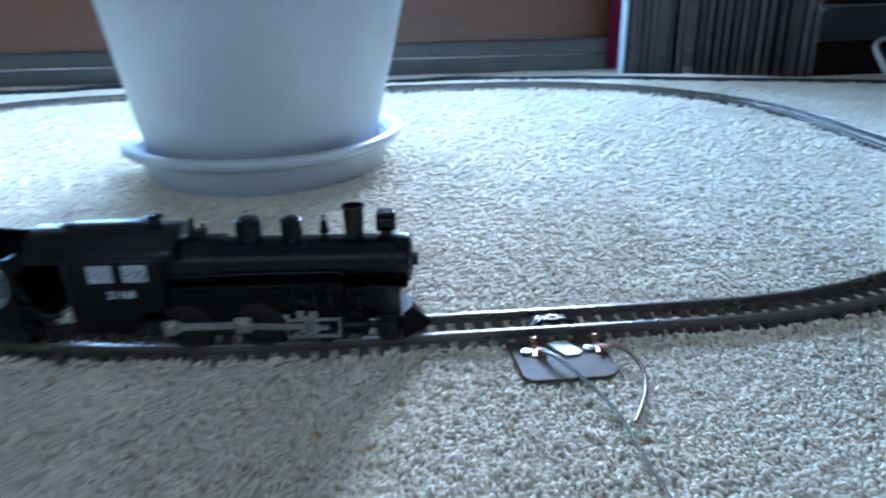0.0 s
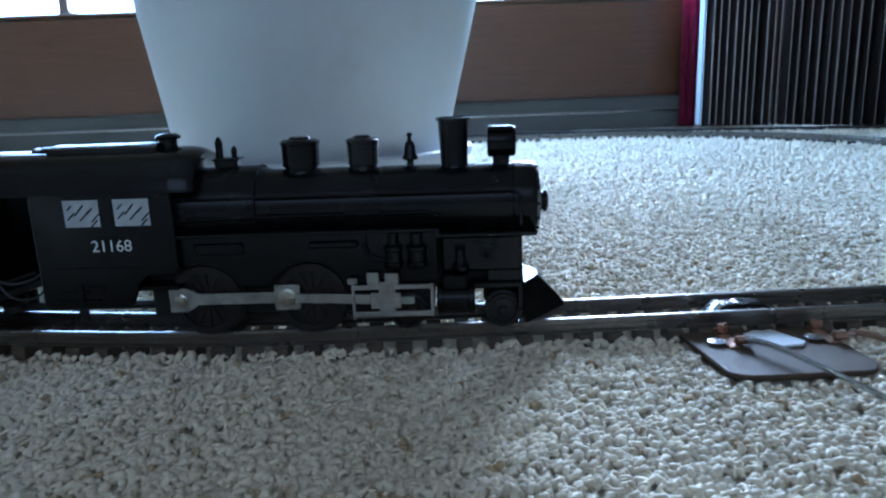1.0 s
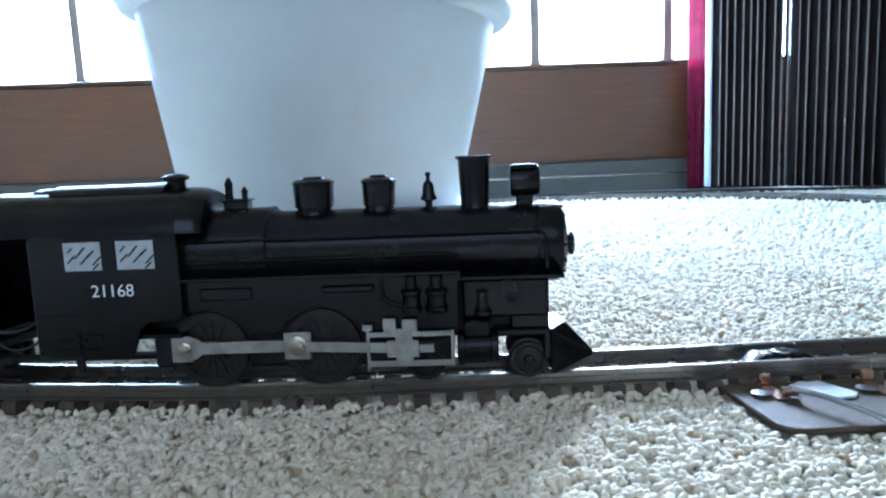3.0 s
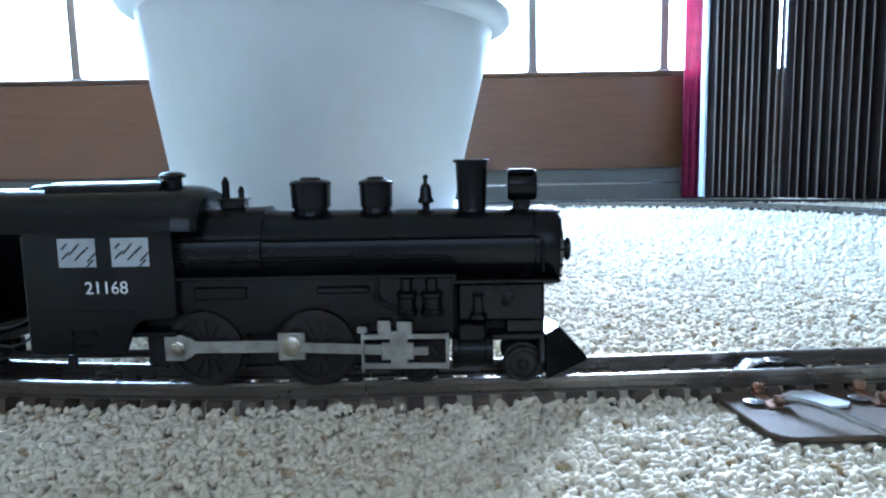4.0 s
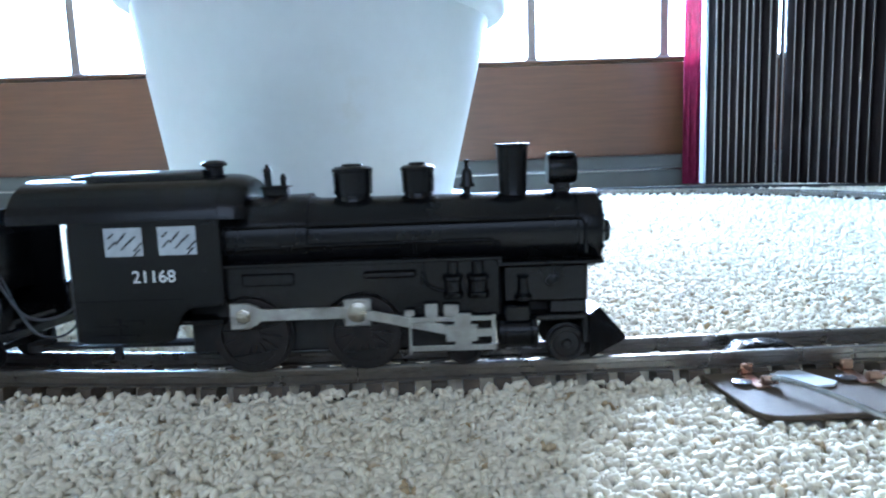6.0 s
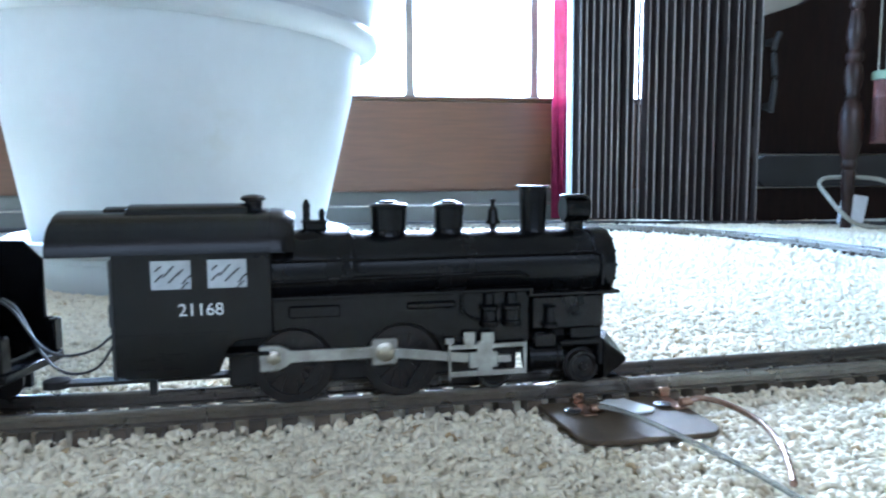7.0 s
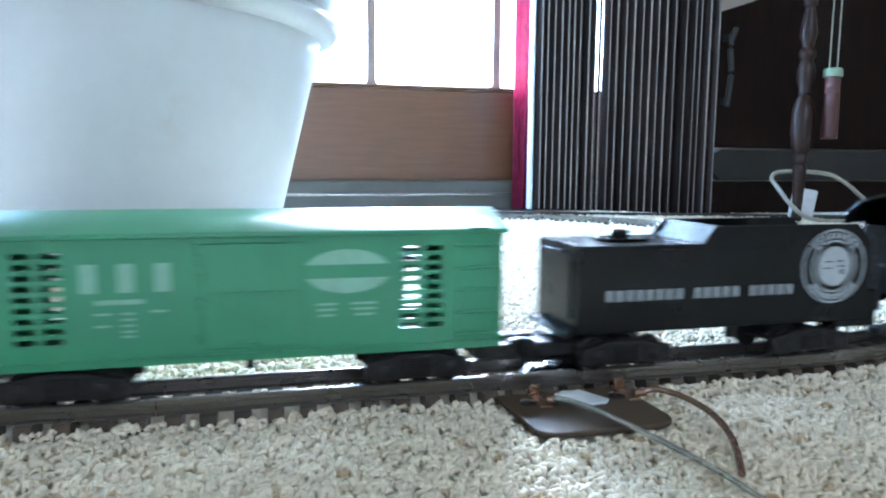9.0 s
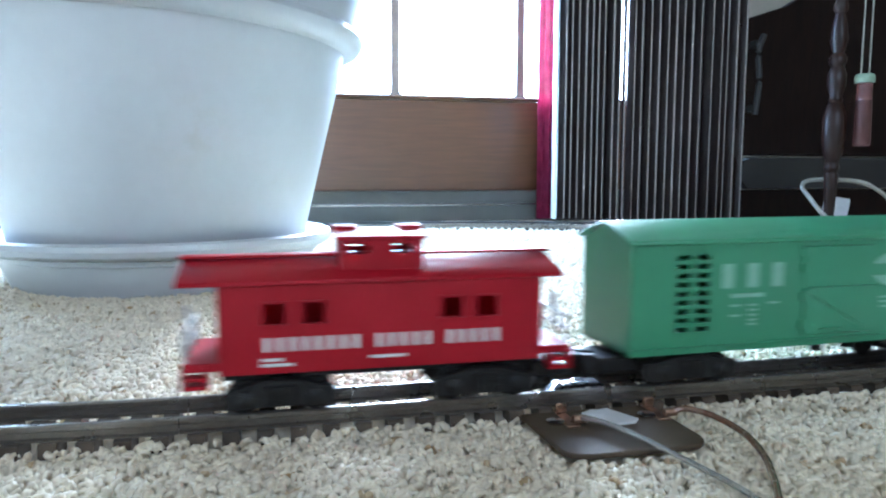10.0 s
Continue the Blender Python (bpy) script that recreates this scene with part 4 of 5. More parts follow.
def spoke_mesh():
    bm = BM()
    w, h = DRIVER_R * 0.05, DRIVER_R * 0.31
    prism(bm, [(-w * 1.3, -h), (w * 1.3, -h), (w * 0.8, h), (-w * 0.8, h)], "y", -0.0012, 0.0012)
    return mesh_of(bm, "spoke", WHEEL)


SPOKE = spoke_mesh()


def locomotive():
    loco = thing("steam_locomotive", "black plastic toy steam locomotive with silver side rods", "toy locomotive")
    # boiler with its smokebox, firebox step and bands
    bm = BM()
    turned(bm, [(0.0120, -0.145), (0.0155, -0.145), (0.0157, -0.1145), (0.0147, -0.1130), (0.0140, -0.1095), (0.0138, -0.020), (0.0142, -0.0195), (0.0142, -0.0130), (0.0134, -0.0112), (0.0118, -0.0108), (0.0108, -0.0100), (0.0060, -0.0092), (0.0030, -0.0090)], "x", (0, 0, 0.0572), 48)
    boiler = part("boiler", bm, BLACK, loco)
    for x, r in ((-0.1137, 0.0159), (-0.0763, 0.0142)):
        bm = BM()
        turned(bm, [(r - 0.001, x - 0.0007), (r, x - 0.0005), (r, x + 0.0005), (r - 0.001, x + 0.0007)], "x", (0, 0, 0.0572), 48, closed=False)
        part("band", bm, BLACK, boiler)
    bm = BM()
    turned(bm, [(0.0035, -0.0092), (0.0035, -0.0080), (0.0042, -0.0078), (0.0042, -0.0068), (0.0030, -0.0062)], "x", (0, 0, 0.0560), 20)
    part("smokebox_knob", bm, BLACK, boiler)
    for k in range(14):
        a = 2 * math.pi * k / 14
        bm = BM()
        turned(bm, [(0.0005, -0.0112), (0.0006, -0.0104), (0.0003, -0.0101)], "x", (0, 0.0126 * math.cos(a), 0.0572 + 0.0126 * math.sin(a)), 6)
        part("rivet", bm, BLACK, boiler)
    # handrail pipes and the heavier lower pipe
    for s in (-1, 1):
        bm = BM()
        tube(bm, [(-0.142, s * 0.0152, 0.0626), (-0.116, s * 0.0148, 0.0626), (-0.020, s * 0.0140, 0.0626), (-0.0178, s * 0.0140, 0.0618), (-0.0172, s * 0.0145, 0.0600), (-0.0172, s * 0.0147, 0.0500)], 0.0006, 6)
        part("handrail", bm, BLACK, boiler)
        bm = BM()
        tube(bm, [(-0.142, s * 0.0163, 0.0552), (-0.117, s * 0.0158, 0.0555), (-0.098, s * 0.0150, 0.0556), (-0.050, s * 0.0148, 0.0556), (-0.047, s * 0.0150, 0.0540)], 0.0006, 6)
        part("pipe", bm, BLACK, boiler)
        # running board with its step
        bm = BM()
        y0, y1 = sorted((s * 0.0105, s * 0.0190))
        box(bm, -0.1425, -0.0470, y0, y1, 0.0492, 0.0506, 0.0003)
        box(bm, -0.0470, -0.0120, y0, y1, 0.0470, 0.0484, 0.0003)
        box(bm, -0.0482, -0.0466, y0, y1, 0.0470, 0.0506, 0.0002)
        part("running_board", bm, BLACK, loco)
        # side of the frame with wheel arches
        bm = BM()
        yo0, yo1 = sorted((s * 0.0125, s * 0.0168))
        prof = [(-0.1425, 0.0492), (-0.1425, 0.0395)]
        for cx in DRIVERS:
            prof += [(cx + 0.0150 * math.sin(t), AXLE_Z + 0.0150 * math.cos(t)) for t in (-0.38 + 0 * 1, 0.0, 0.4, 0.8, 1.05)] if cx == DRIVERS[0] else [(cx + 0.0150 * math.sin(t), AXLE_Z + 0.0150 * math.cos(t)) for t in (-1.05, -0.8, -0.4, 0.0, 0.4, 0.8, 1.1, 1.35)]
            if cx == DRIVERS[0]:
                prof += [(-0.121, 0.0305), (-0.1105, 0.0305)]
        prof += [(-0.080, 0.0285), (-0.048, 0.0300), (-0.048, 0.0440), (-0.0475, 0.0492)]
        prism(bm, prof, "y", yo0, yo1)
        part("frame_side", bm, BLACK, loco)
        # relief on the frame: tanks, pumps and pipes
        bm = BM()
        box(bm, -0.094, -0.076, *sorted((s * 0.0165, s * 0.0180)), 0.0440, 0.0466, 0.0007)
        part("tank", bm, BLACK, loco)
        bm = BM()
        box(bm, -0.136, -0.118, *sorted((s * 0.0165, s * 0.0176)), 0.0425, 0.0468, 0.0005)
        part("tank", bm, BLACK, loco)
        for px, pr in ((-0.0635, 0.0031), (-0.0550, 0.0034)):
            bm = BM()
            turned(bm, [(pr, 0.0365), (pr * 1.12, 0.0375), (pr * 1.12, 0.0385), (pr * 0.95, 0.0390), (pr * 0.95, 0.0425), (pr * 1.12, 0.0430), (pr * 1.12, 0.0442), (pr * 0.6, 0.0450), (pr * 0.6, 0.0490)], "z", (px, s * 0.0178, 0), 14)
            part("pump", bm, BLACK, loco)
        bm = BM()
        tube(bm, curve_points([(-0.0735, s * 0.0172, 0.0490), (-0.0735, s * 0.0176, 0.0440), (-0.0715, s * 0.0176, 0.0405), (-0.0660, s * 0.0176, 0.0385), (-0.0625, s * 0.0178, 0.0380)], 5), 0.0007, 6)
        part("pipe", bm, BLACK, loco)
        # cylinder and steam chest
        bm = BM()
        turned(bm, [(0.0048, -0.0485), (0.0062, -0.0480), (0.0062, -0.0462), (0.0057, -0.0458), (0.0057, -0.0372), (0.0062, -0.0368), (0.0062, -0.0350), (0.0045, -0.0345)], "x", (0, s * 0.0140, 0.0230), 22)
        box(bm, -0.0465, -0.0370, *sorted((s * 0.0080, s * 0.0188)), 0.0270, 0.0335, 0.0010)
        cyl = part("cylinder", bm, BLACK, loco)
        bm = BM()
        box(bm, -0.0465, -0.0170, *sorted((s * 0.0080, s * 0.0160)), 0.0335, 0.0470, 0.0010)
        part("steam_chest", bm, BLACK, loco)
        bm = BM()
        turned(bm, [(0.0030, 0.0350), (0.0030, 0.0362), (0.0019, 0.0372), (0.0016, 0.0425), (0.0022, 0.0430)], "z", (-0.0395, s * 0.0172, 0), 12)
        part("valve", bm, BLACK, cyl)
        bm = BM()
        turned(bm, [(0.0024, s * 0.0155), (0.0024, s * 0.0166), (0.0012, s * 0.0170)], "y", (-0.0290, 0, 0.0410), 14)
        part("cap", bm, BLACK, cyl)
        # silver slide guides and their hanger
        bm = BM()
        yg = s * 0.0188
        g0, g1 = sorted((yg, yg + s * 0.0011))
        box(bm, -0.0785, -0.0495, g0, g1, 0.0183, 0.0203, 0.0002)
        box(bm, -0.0785, -0.0495, g0, g1, 0.0286, 0.0303, 0.0002)
        box(bm, -0.0792, -0.0782, g0, g1, 0.0172, 0.0320, 0.0002)
        box(bm, -0.0805, -0.0770, g0, g1, 0.0308, 0.0330, 0.0003)
        box(bm, -0.0506, -0.0494, g0, g1, 0.0180, 0.0306, 0.0002)
        box(bm, -0.0735, -0.0690, g0, g1, 0.0300, 0.0350, 0.0004)
        box(bm, -0.0670, -0.0618, g0, g1, 0.0300, 0.0346, 0.0004)
        part("slide_guide", bm, STEEL, loco, "silver stamped metal slide guide")
    # inner frame and motor block behind the wheels
    bm = BM()
    box(bm, -0.158, -0.050, -0.0085, 0.0085, 0.0165, 0.0480, 0.001)
    box(bm, -0.050, -0.0180, -0.0070, 0.0070, 0.0250, 0.0480, 0.001)
    part("inner_frame", bm, BLACK_DULL, loco)
    # domes, whistle, bell, stack and headlight
    bz = 0.0690
    for name, x, prof in (
        ("sand_dome", -0.0984, [(0.0068, bz), (0.0062, bz + 0.0012), (0.0062, bz + 0.0030), (0.0070, bz + 0.0032), (0.0072, bz + 0.0110), (0.0074, bz + 0.0112), (0.0074, bz + 0.0122), (0.0062, bz + 0.0130), (0.0040, bz + 0.0132), (0.0036, bz + 0.0139), (0.0020, bz + 0.0141)]),
        ("steam_dome", -0.0750, [(0.0064, bz), (0.0054, bz + 0.0014), (0.0052, bz + 0.0030), (0.0058, bz + 0.0032), (0.0059, bz + 0.0108), (0.0062, bz + 0.0110), (0.0062, bz + 0.0120), (0.0050, bz + 0.0128), (0.0034, bz + 0.0130), (0.0030, bz + 0.0137), (0.0018, bz + 0.0139)]),
        ("bell", -0.0573, [(0.0014, bz), (0.0013, bz + 0.0036), (0.0019, bz + 0.0040), (0.0029, bz + 0.0043), (0.0029, bz + 0.0050), (0.0022, bz + 0.0064), (0.0020, bz + 0.0092), (0.0016, bz + 0.0104), (0.0008, bz + 0.0112), (0.0007, bz + 0.0126), (0.0011, bz + 0.0131), (0.0009, bz + 0.0139), (0.0003, bz + 0.0142)]),
        ("smokestack", -0.0409, [(0.0062, bz - 0.001), (0.0054, bz + 0.0008), (0.0050, bz + 0.0018), (0.0056, bz + 0.0180), (0.0064, bz + 0.0182), (0.0065, bz + 0.0192), (0.0056, bz + 0.0193), (0.0048, bz + 0.0150), (0.0030, bz + 0.0140)]),
    ):
        bm = BM()
        turned(bm, prof, "z", (x, 0, 0), 28)
        part(name, bm, BLACK, boiler)
    bm = BM()
    turned(bm, [(0.0050, -0.0285), (0.0056, -0.0280), (0.0056, -0.0190), (0.0050, -0.0182), (0.0044, -0.0184), (0.0030, -0.0195)], "x", (0, 0, bz + 0.0098), 24)
    box(bm, -0.0280, -0.0190, -0.0050, 0.0050, bz + 0.0138, bz + 0.0156, 0.0006)
    box(bm, -0.0265, -0.0205, -0.0026, 0.0026, bz + 0.0002, bz + 0.0060, 0.0006)
    box(bm, -0.0285, -0.0180, -0.0040, 0.0040, bz + 0.0004, bz + 0.0016, 0.0005)
    part("headlight", bm, BLACK, boiler)
    bm = BM()
    box(bm, -0.1305, -0.1217, -0.0034, 0.0034, bz + 0.003, bz + 0.0072, 0.0008)
    box(bm, -0.1311, -0.1210, -0.0040, 0.0040, bz + 0.0062, bz + 0.0070, 0.0003)
    turned(bm, [(0.0014, bz + 0.0070), (0.0014, bz + 0.0120), (0.0017, bz + 0.0122), (0.0012, bz + 0.0134), (0.0005, bz + 0.0148)], "z", (-0.1290, 0, 0), 12)
    turned(bm, [(0.0011, bz + 0.0070), (0.0011, bz + 0.0092), (0.0014, bz + 0.0094), (0.0009, bz + 0.0106), (0.0004, bz + 0.0114)], "z", (-0.1234, 0, 0), 12)
    part("whistle", bm, BLACK, boiler)
    # pilot deck and cowcatcher
    bm = BM()
    box(bm, -0.0360, -0.0165, -0.0150, 0.0150, 0.0265, 0.0290, 0.0006)
    box(bm, -0.0190, -0.0165, -0.0150, 0.0150, 0.0180, 0.0290, 0.0006)
    box(bm, -0.0300, -0.0168, -0.0135, 0.0135, 0.0288, 0.0350, 0.0006)
    part("pilot_deck", bm, BLACK, loco)
    bm = BM()
    for p in ((0.0, 0, 0.0165), (0.0, 0, 0.0148), (-0.0100, 0, 0.0125), (-0.0160, 0.0140, 0.0125), (-0.0160, -0.0140, 0.0125), (-0.0165, 0.0150, 0.0285), (-0.0165, -0.0150, 0.0285), (-0.0105, 0.0040, 0.0285), (-0.0105, -0.0040, 0.0285)):
        bm.verts.new(p)
    bmesh.ops.convex_hull(bm, input=list(bm.verts))
    part("cowcatcher", bm, BLACK, loco, sharp=20)
    # cab
    cab = new("cab")
    bm = BM()
    for s in (-1, 1):
        y0, y1 = sorted((s * 0.0182, s * 0.0197))
        prism(bm, [(-0.1930, 0.0672), (-0.1930, 0.0252), (-0.1890, 0.0244), (-0.1640, 0.0240), (-0.1598, 0.0252), (-0.1583, 0.0290), (-0.1568, 0.0335), (-0.1535, 0.0362), (-0.1430, 0.0366), (-0.1415, 0.0380), (-0.1415, 0.0672)], "y", y0, y1, 0.0003)
        prism(bm, [(-0.1926, 0.0388), (-0.1926, 0.0395), (-0.1560, 0.0395), (-0.1560, 0.0388)], "y", *sorted((s * 0.0194, s * 0.0201)))
        for (bx0, bx1, bz0, bz1) in ((-0.1870, -0.1720, 0.0268, 0.0275), (-0.1860, -0.1760, 0.0300, 0.0308), (-0.1760, -0.1700, 0.0310, 0.0325), (-0.1800, -0.1780, 0.0260, 0.0330)):
            box(bm, bx0, bx1, *sorted((s * 0.0195, s * 0.0202)), bz0, bz1)
    prism(bm, [(-0.0182, 0.0370), (0.0182, 0.0370), (0.0182, 0.0668), (0.0120, 0.0745), (0, 0.0766), (-0.0120, 0.0745), (-0.0182, 0.0668)], "x", -0.1430, -0.1415)
    box(bm, -0.1930, -0.1430, -0.0182, 0.0182, 0.0300, 0.0315)
    me_cab = mesh_of(bm, "cab", BLACK)
    bpy.data.objects.remove(cab)
    cab = new("cab", me_cab)
    cab.parent = loco
    # backhead in the rear of the cab, with its fire door, gauges and pipes
    bm = BM()
    prism(bm, [(-0.0160, 0.0318), (0.0160, 0.0318), (0.0160, 0.0600), (0.0090, 0.0668), (-0.0090, 0.0668), (-0.0160, 0.0600)], "x", -0.1830, -0.1800, 0.0004)
    box(bm, -0.1842, -0.1828, -0.0062, 0.0062, 0.0360, 0.0450, 0.0004)
    for yy, zz, rr in ((-0.0085, 0.0560, 0.0026), (0.0, 0.0590, 0.0032), (0.0085, 0.0550, 0.0024)):
        turned(bm, [(rr, -0.1846), (rr, -0.1826)], "x", (0, yy, zz), 14)
    for yy in (-0.0125, -0.0105, 0.0115):
        tube(bm, [(-0.1838, yy, 0.0330), (-0.1838, yy, 0.0590)], 0.0007, 6)
    for s in (-1, 1):
        box(bm, -0.1944, -0.1926, *sorted((s * 0.0098, s * 0.0181)), 0.0240, 0.0650, 0.0003)
        box(bm, -0.1952, -0.1944, *sorted((s * 0.0112, s * 0.0168)), 0.0420, 0.0500, 0.0003)
        box(bm, -0.1952, -0.1944, *sorted((s * 0.0118, s * 0.0150)), 0.0520, 0.0600, 0.0003)
        box(bm, -0.1930, -0.1800, *sorted((s * 0.0098, s * 0.0110)), 0.0318, 0.0600)
    # lighter than the rest of the cab, mottled between two greys
    part("backhead", bm, BACKHEAD_GREY, cab, "mottled grey moulded backhead with gauges")
    # arched roof with an overhang at the back and a rounded front
    bm = BM()
    prof_o, prof_i = [], []
    for k in range(17):
        a = math.pi * k / 16
        prof_o.append((0.0208 * math.cos(a) * (1 - 0.04 * math.sin(a)), 0.0664 + 0.0146 * math.sin(a) ** 0.92))
        prof_i.append((0.0194 * math.cos(a), 0.0664 + 0.0130 * math.sin(a) ** 0.92))
    prism(bm, prof_o + list(reversed(prof_i)), "x", -0.2130, -0.1415, 0.0002)
    rings = []
    for j, (dx, f) in enumerate(((0, 1.0), (0.003, 0.985), (0.006, 0.94), (0.008, 0.87))):
        rings.append([bm.verts.new((-0.1415 + dx, y * f, 0.0640 + (z - 0.0640) * f)) for y, z in prof_o])
    for a, b in zip(rings, rings[1:]):
        for k in range(16):
            bm.faces.new((a[k], a[k + 1], b[k + 1], b[k]))
    bm.faces.new(rings[-1])
    roof = part("roof", bm, SATIN_BLACK, cab, sharp=30)
    bm = BM()
    crown = [(0.0092 * math.cos(a), 0.0789 + 0.0040 * math.sin(a)) for a in (math.pi * k / 12 for k in range(13))]
    prism(bm, [(-0.0092, 0.0735), (0.0092, 0.0735)] + crown, "x", -0.1905, -0.1495, 0.0004)
    part("hatch", bm, SATIN_BLACK, roof)
    bm = BM()
    prism(bm, [(-0.0066, 0.0750), (0.0066, 0.0750), (0.0066, 0.0790), (0.0040, 0.0814), (0.0, 0.0822), (-0.0040, 0.0814), (-0.0066, 0.0790)], "x", -0.1985, -0.1906, 0.0003)
    part("vent", bm, BLACK, roof)
    bm = BM()
    turned(bm, [(0.0034, 0.0785), (0.0032, 0.0834), (0.0045, 0.0838), (0.0047, 0.0848), (0.0034, 0.0856), (0.0010, 0.0860)], "z", (-0.1480, 0, 0), 18)
    part("vent_cap", bm, BLACK, roof)
    # printed cab windows with slanted marks, and the number
    num = text_mesh("21168", 0.0060, PRINT_WHITE, "cab_number")
    for s in (-1, 1):
        for wx in (-0.1742, -0.1560):
            bm = BM()
            box(bm, wx - 0.0064, wx + 0.0064, *sorted((s * 0.0196, s * 0.01985)), 0.0548, 0.0645)
            win = part("cab_window", bm, PRINT_GREY, cab, "grey printed cab window with slanted black strokes")
            bm = BM()
            for mx, mz, ml in ((-0.0042, 0.0575, 0.0030), (-0.0016, 0.0590, 0.0030), (0.0006, 0.0575, 0.0040), (0.0026, 0.0592, 0.0026), (0.0046, 0.0568, 0.0034), (-0.0002, 0.0606, 0.0020), (0.0040, 0.0548, 0.0026), (-0.0044, 0.0606, 0.0020)):
                c, d = ml * 0.45, ml * 0.45
                mz += 0.0013
                prism(bm, [(wx + mx - c, mz - d), (wx + mx - c + 0.0007, mz - d), (wx + mx + c + 0.0007, mz + d), (wx + mx + c, mz + d)], "y", *sorted((s * 0.0198, s * 0.02000)))
            part("stroke", bm, BLACK, win)
        ob = new("cab_number", num)
        ob.parent = cab
        ob.matrix_basis = pose(-0.1649, s * 0.0199, 0.0474, 90, 0, 0 if s < 0 else 180)
        tagged(ob, "white printed cab number")
    # wheels
    keyed = []
    for x in DRIVERS:
        bm = BM()
        turned(bm, [(0.002, -0.0106), (0.002, 0.0106)], "y", (0, 0, 0), 12)
        axle = part("driving_axle", bm, WHEEL, loco)
        axle.location = (x, 0, AXLE_Z)
        for y in (-0.0140, 0.0140):
            wheel = part("driving_wheel", wheel_blank(DRIVER_R, 0.0034, y, (CRANK * math.cos(CRANK_A0), CRANK * math.sin(CRANK_A0))), WHEEL, loco, "dark spoked driving wheel")
            wheel.location = (x, 0, AXLE_Z)
            for k in range(14):
                sp = new("spoke", SPOKE)
                sp.parent = wheel
                sp.matrix_basis = Matrix.Rotation(2 * math.pi * k / 14, 4, "Y") @ Matrix.Translation((0, y - math.copysign(0.0017, y), DRIVER_R * 0.52))
            keyed.append((wheel, DRIVER_R))
    for x in (-0.0240, -0.0600):
        w = wheelset("pony_wheelset", loco, x, RAIL_TOP + 0.0062, 0.0062)
        keyed.append((w, 0.0062))
    # rods: side rod between the pins, main rod to the crosshead
    rods = []
    for s in (-1, 1):
        yo = s * 0.0162
        y0, y1 = sorted((yo, yo + s * 0.0012))
        mid = (DRIVERS[1] - DRIVERS[0]) / 2
        bm = BM()
        box(bm, -mid + 0.003, mid - 0.003, y0, y1, -0.0021, 0.0021, 0.0002)
        box(bm, -mid - 0.0048, -mid + 0.0022, y0, y1, -0.0048, 0.0044, 0.0003)
        prism(bm, [(-mid + 0.0020, -0.0044), (-mid + 0.0042, -0.0034), (-mid + 0.0060, -0.0021), (-mid + 0.0060, 0.0021), (-mid + 0.0042, 0.0034), (-mid + 0.0020, 0.0040)], "y", y0, y1)
        box(bm, mid - 0.0050, mid + 0.0046, y0, y1, -0.0050, 0.0048, 0.0005)
        rod = part("side_rod", bm, STEEL, loco, "silver stamped metal side rod")
        for px, pr in ((-mid, 0.0026), (mid, 0.0035)):
            bm = BM()
            turned(bm, [(pr, yo), (pr, yo + s * 0.0018), (pr * 0.7, yo + s * 0.0022), (pr * 0.7, yo + s * 0.0030), (pr * 0.35, yo + s * 0.0033)], "y", (px, 0, 0), 6 if pr < 0.003 else 16)
            part("crank_pin", bm, BRASS, rod, "worn metal crank pin")
        rods.append(("side", rod, s))
        bm = BM()
        ym = s * 0.0176
        box(bm, 0.0030, ROD_L - 0.001, *sorted((ym, ym + s * 0.0009)), -0.0018, 0.0018, 0.0002)
        rods.append(("main", part("main_rod", bm, STEEL, loco), s))
        bm = BM()
        c0, c1 = sorted((s * 0.0186, s * 0.0200))
        box(bm, -0.0050, 0.0060, c0, c1, -0.0030, 0.0030, 0.0003)
        box(bm, -0.0020, 0.0040, c0, c1, -0.0056, 0.0070, 0.0003)
        box(bm, 0.0060, 0.0110, c0, c1, -0.0014, 0.0014, 0.0002)
        rods.append(("cross", part("crosshead", bm, STEEL, loco, "silver stamped metal crosshead"), s))
    # drawbar to the tender and two black leads
    bm = BM()
    box(bm, -0.2200, -0.1580, -0.0035, 0.0035, 0.0185, 0.0198, 0.0003)
    turned(bm, [(0.0045, 0.0180), (0.0045, 0.0206), (0.0015, 0.0215)], "z", (-0.2180, 0, 0), 16)
    box(bm, -0.1840, -0.1815, -0.0140, -0.0120, 0.0170, 0.0225)
    part("drawbar", bm, BLACK_DULL, loco)
    for oy, dz, dl in ((-0.009, 0.0, 0.0), (-0.006, -0.007, 0.004)):
        bm = BM()
        tube(bm, curve_points([(-0.1950, oy, 0.0390 + dz * 0.3), (-0.2020, oy - 0.002, 0.0335 + dz), (-0.2120, oy - 0.002, 0.0320 + dz), (-0.2200, oy, 0.0360 + dz * 0.6), (-0.2270, oy + 0.001, 0.0470), (-0.2330, oy + 0.004, 0.0510)], 6), 0.0005, 6)
        part("lead_wire", bm, CABLE, loco, "thin black lead wire")
    return loco, keyed, rods


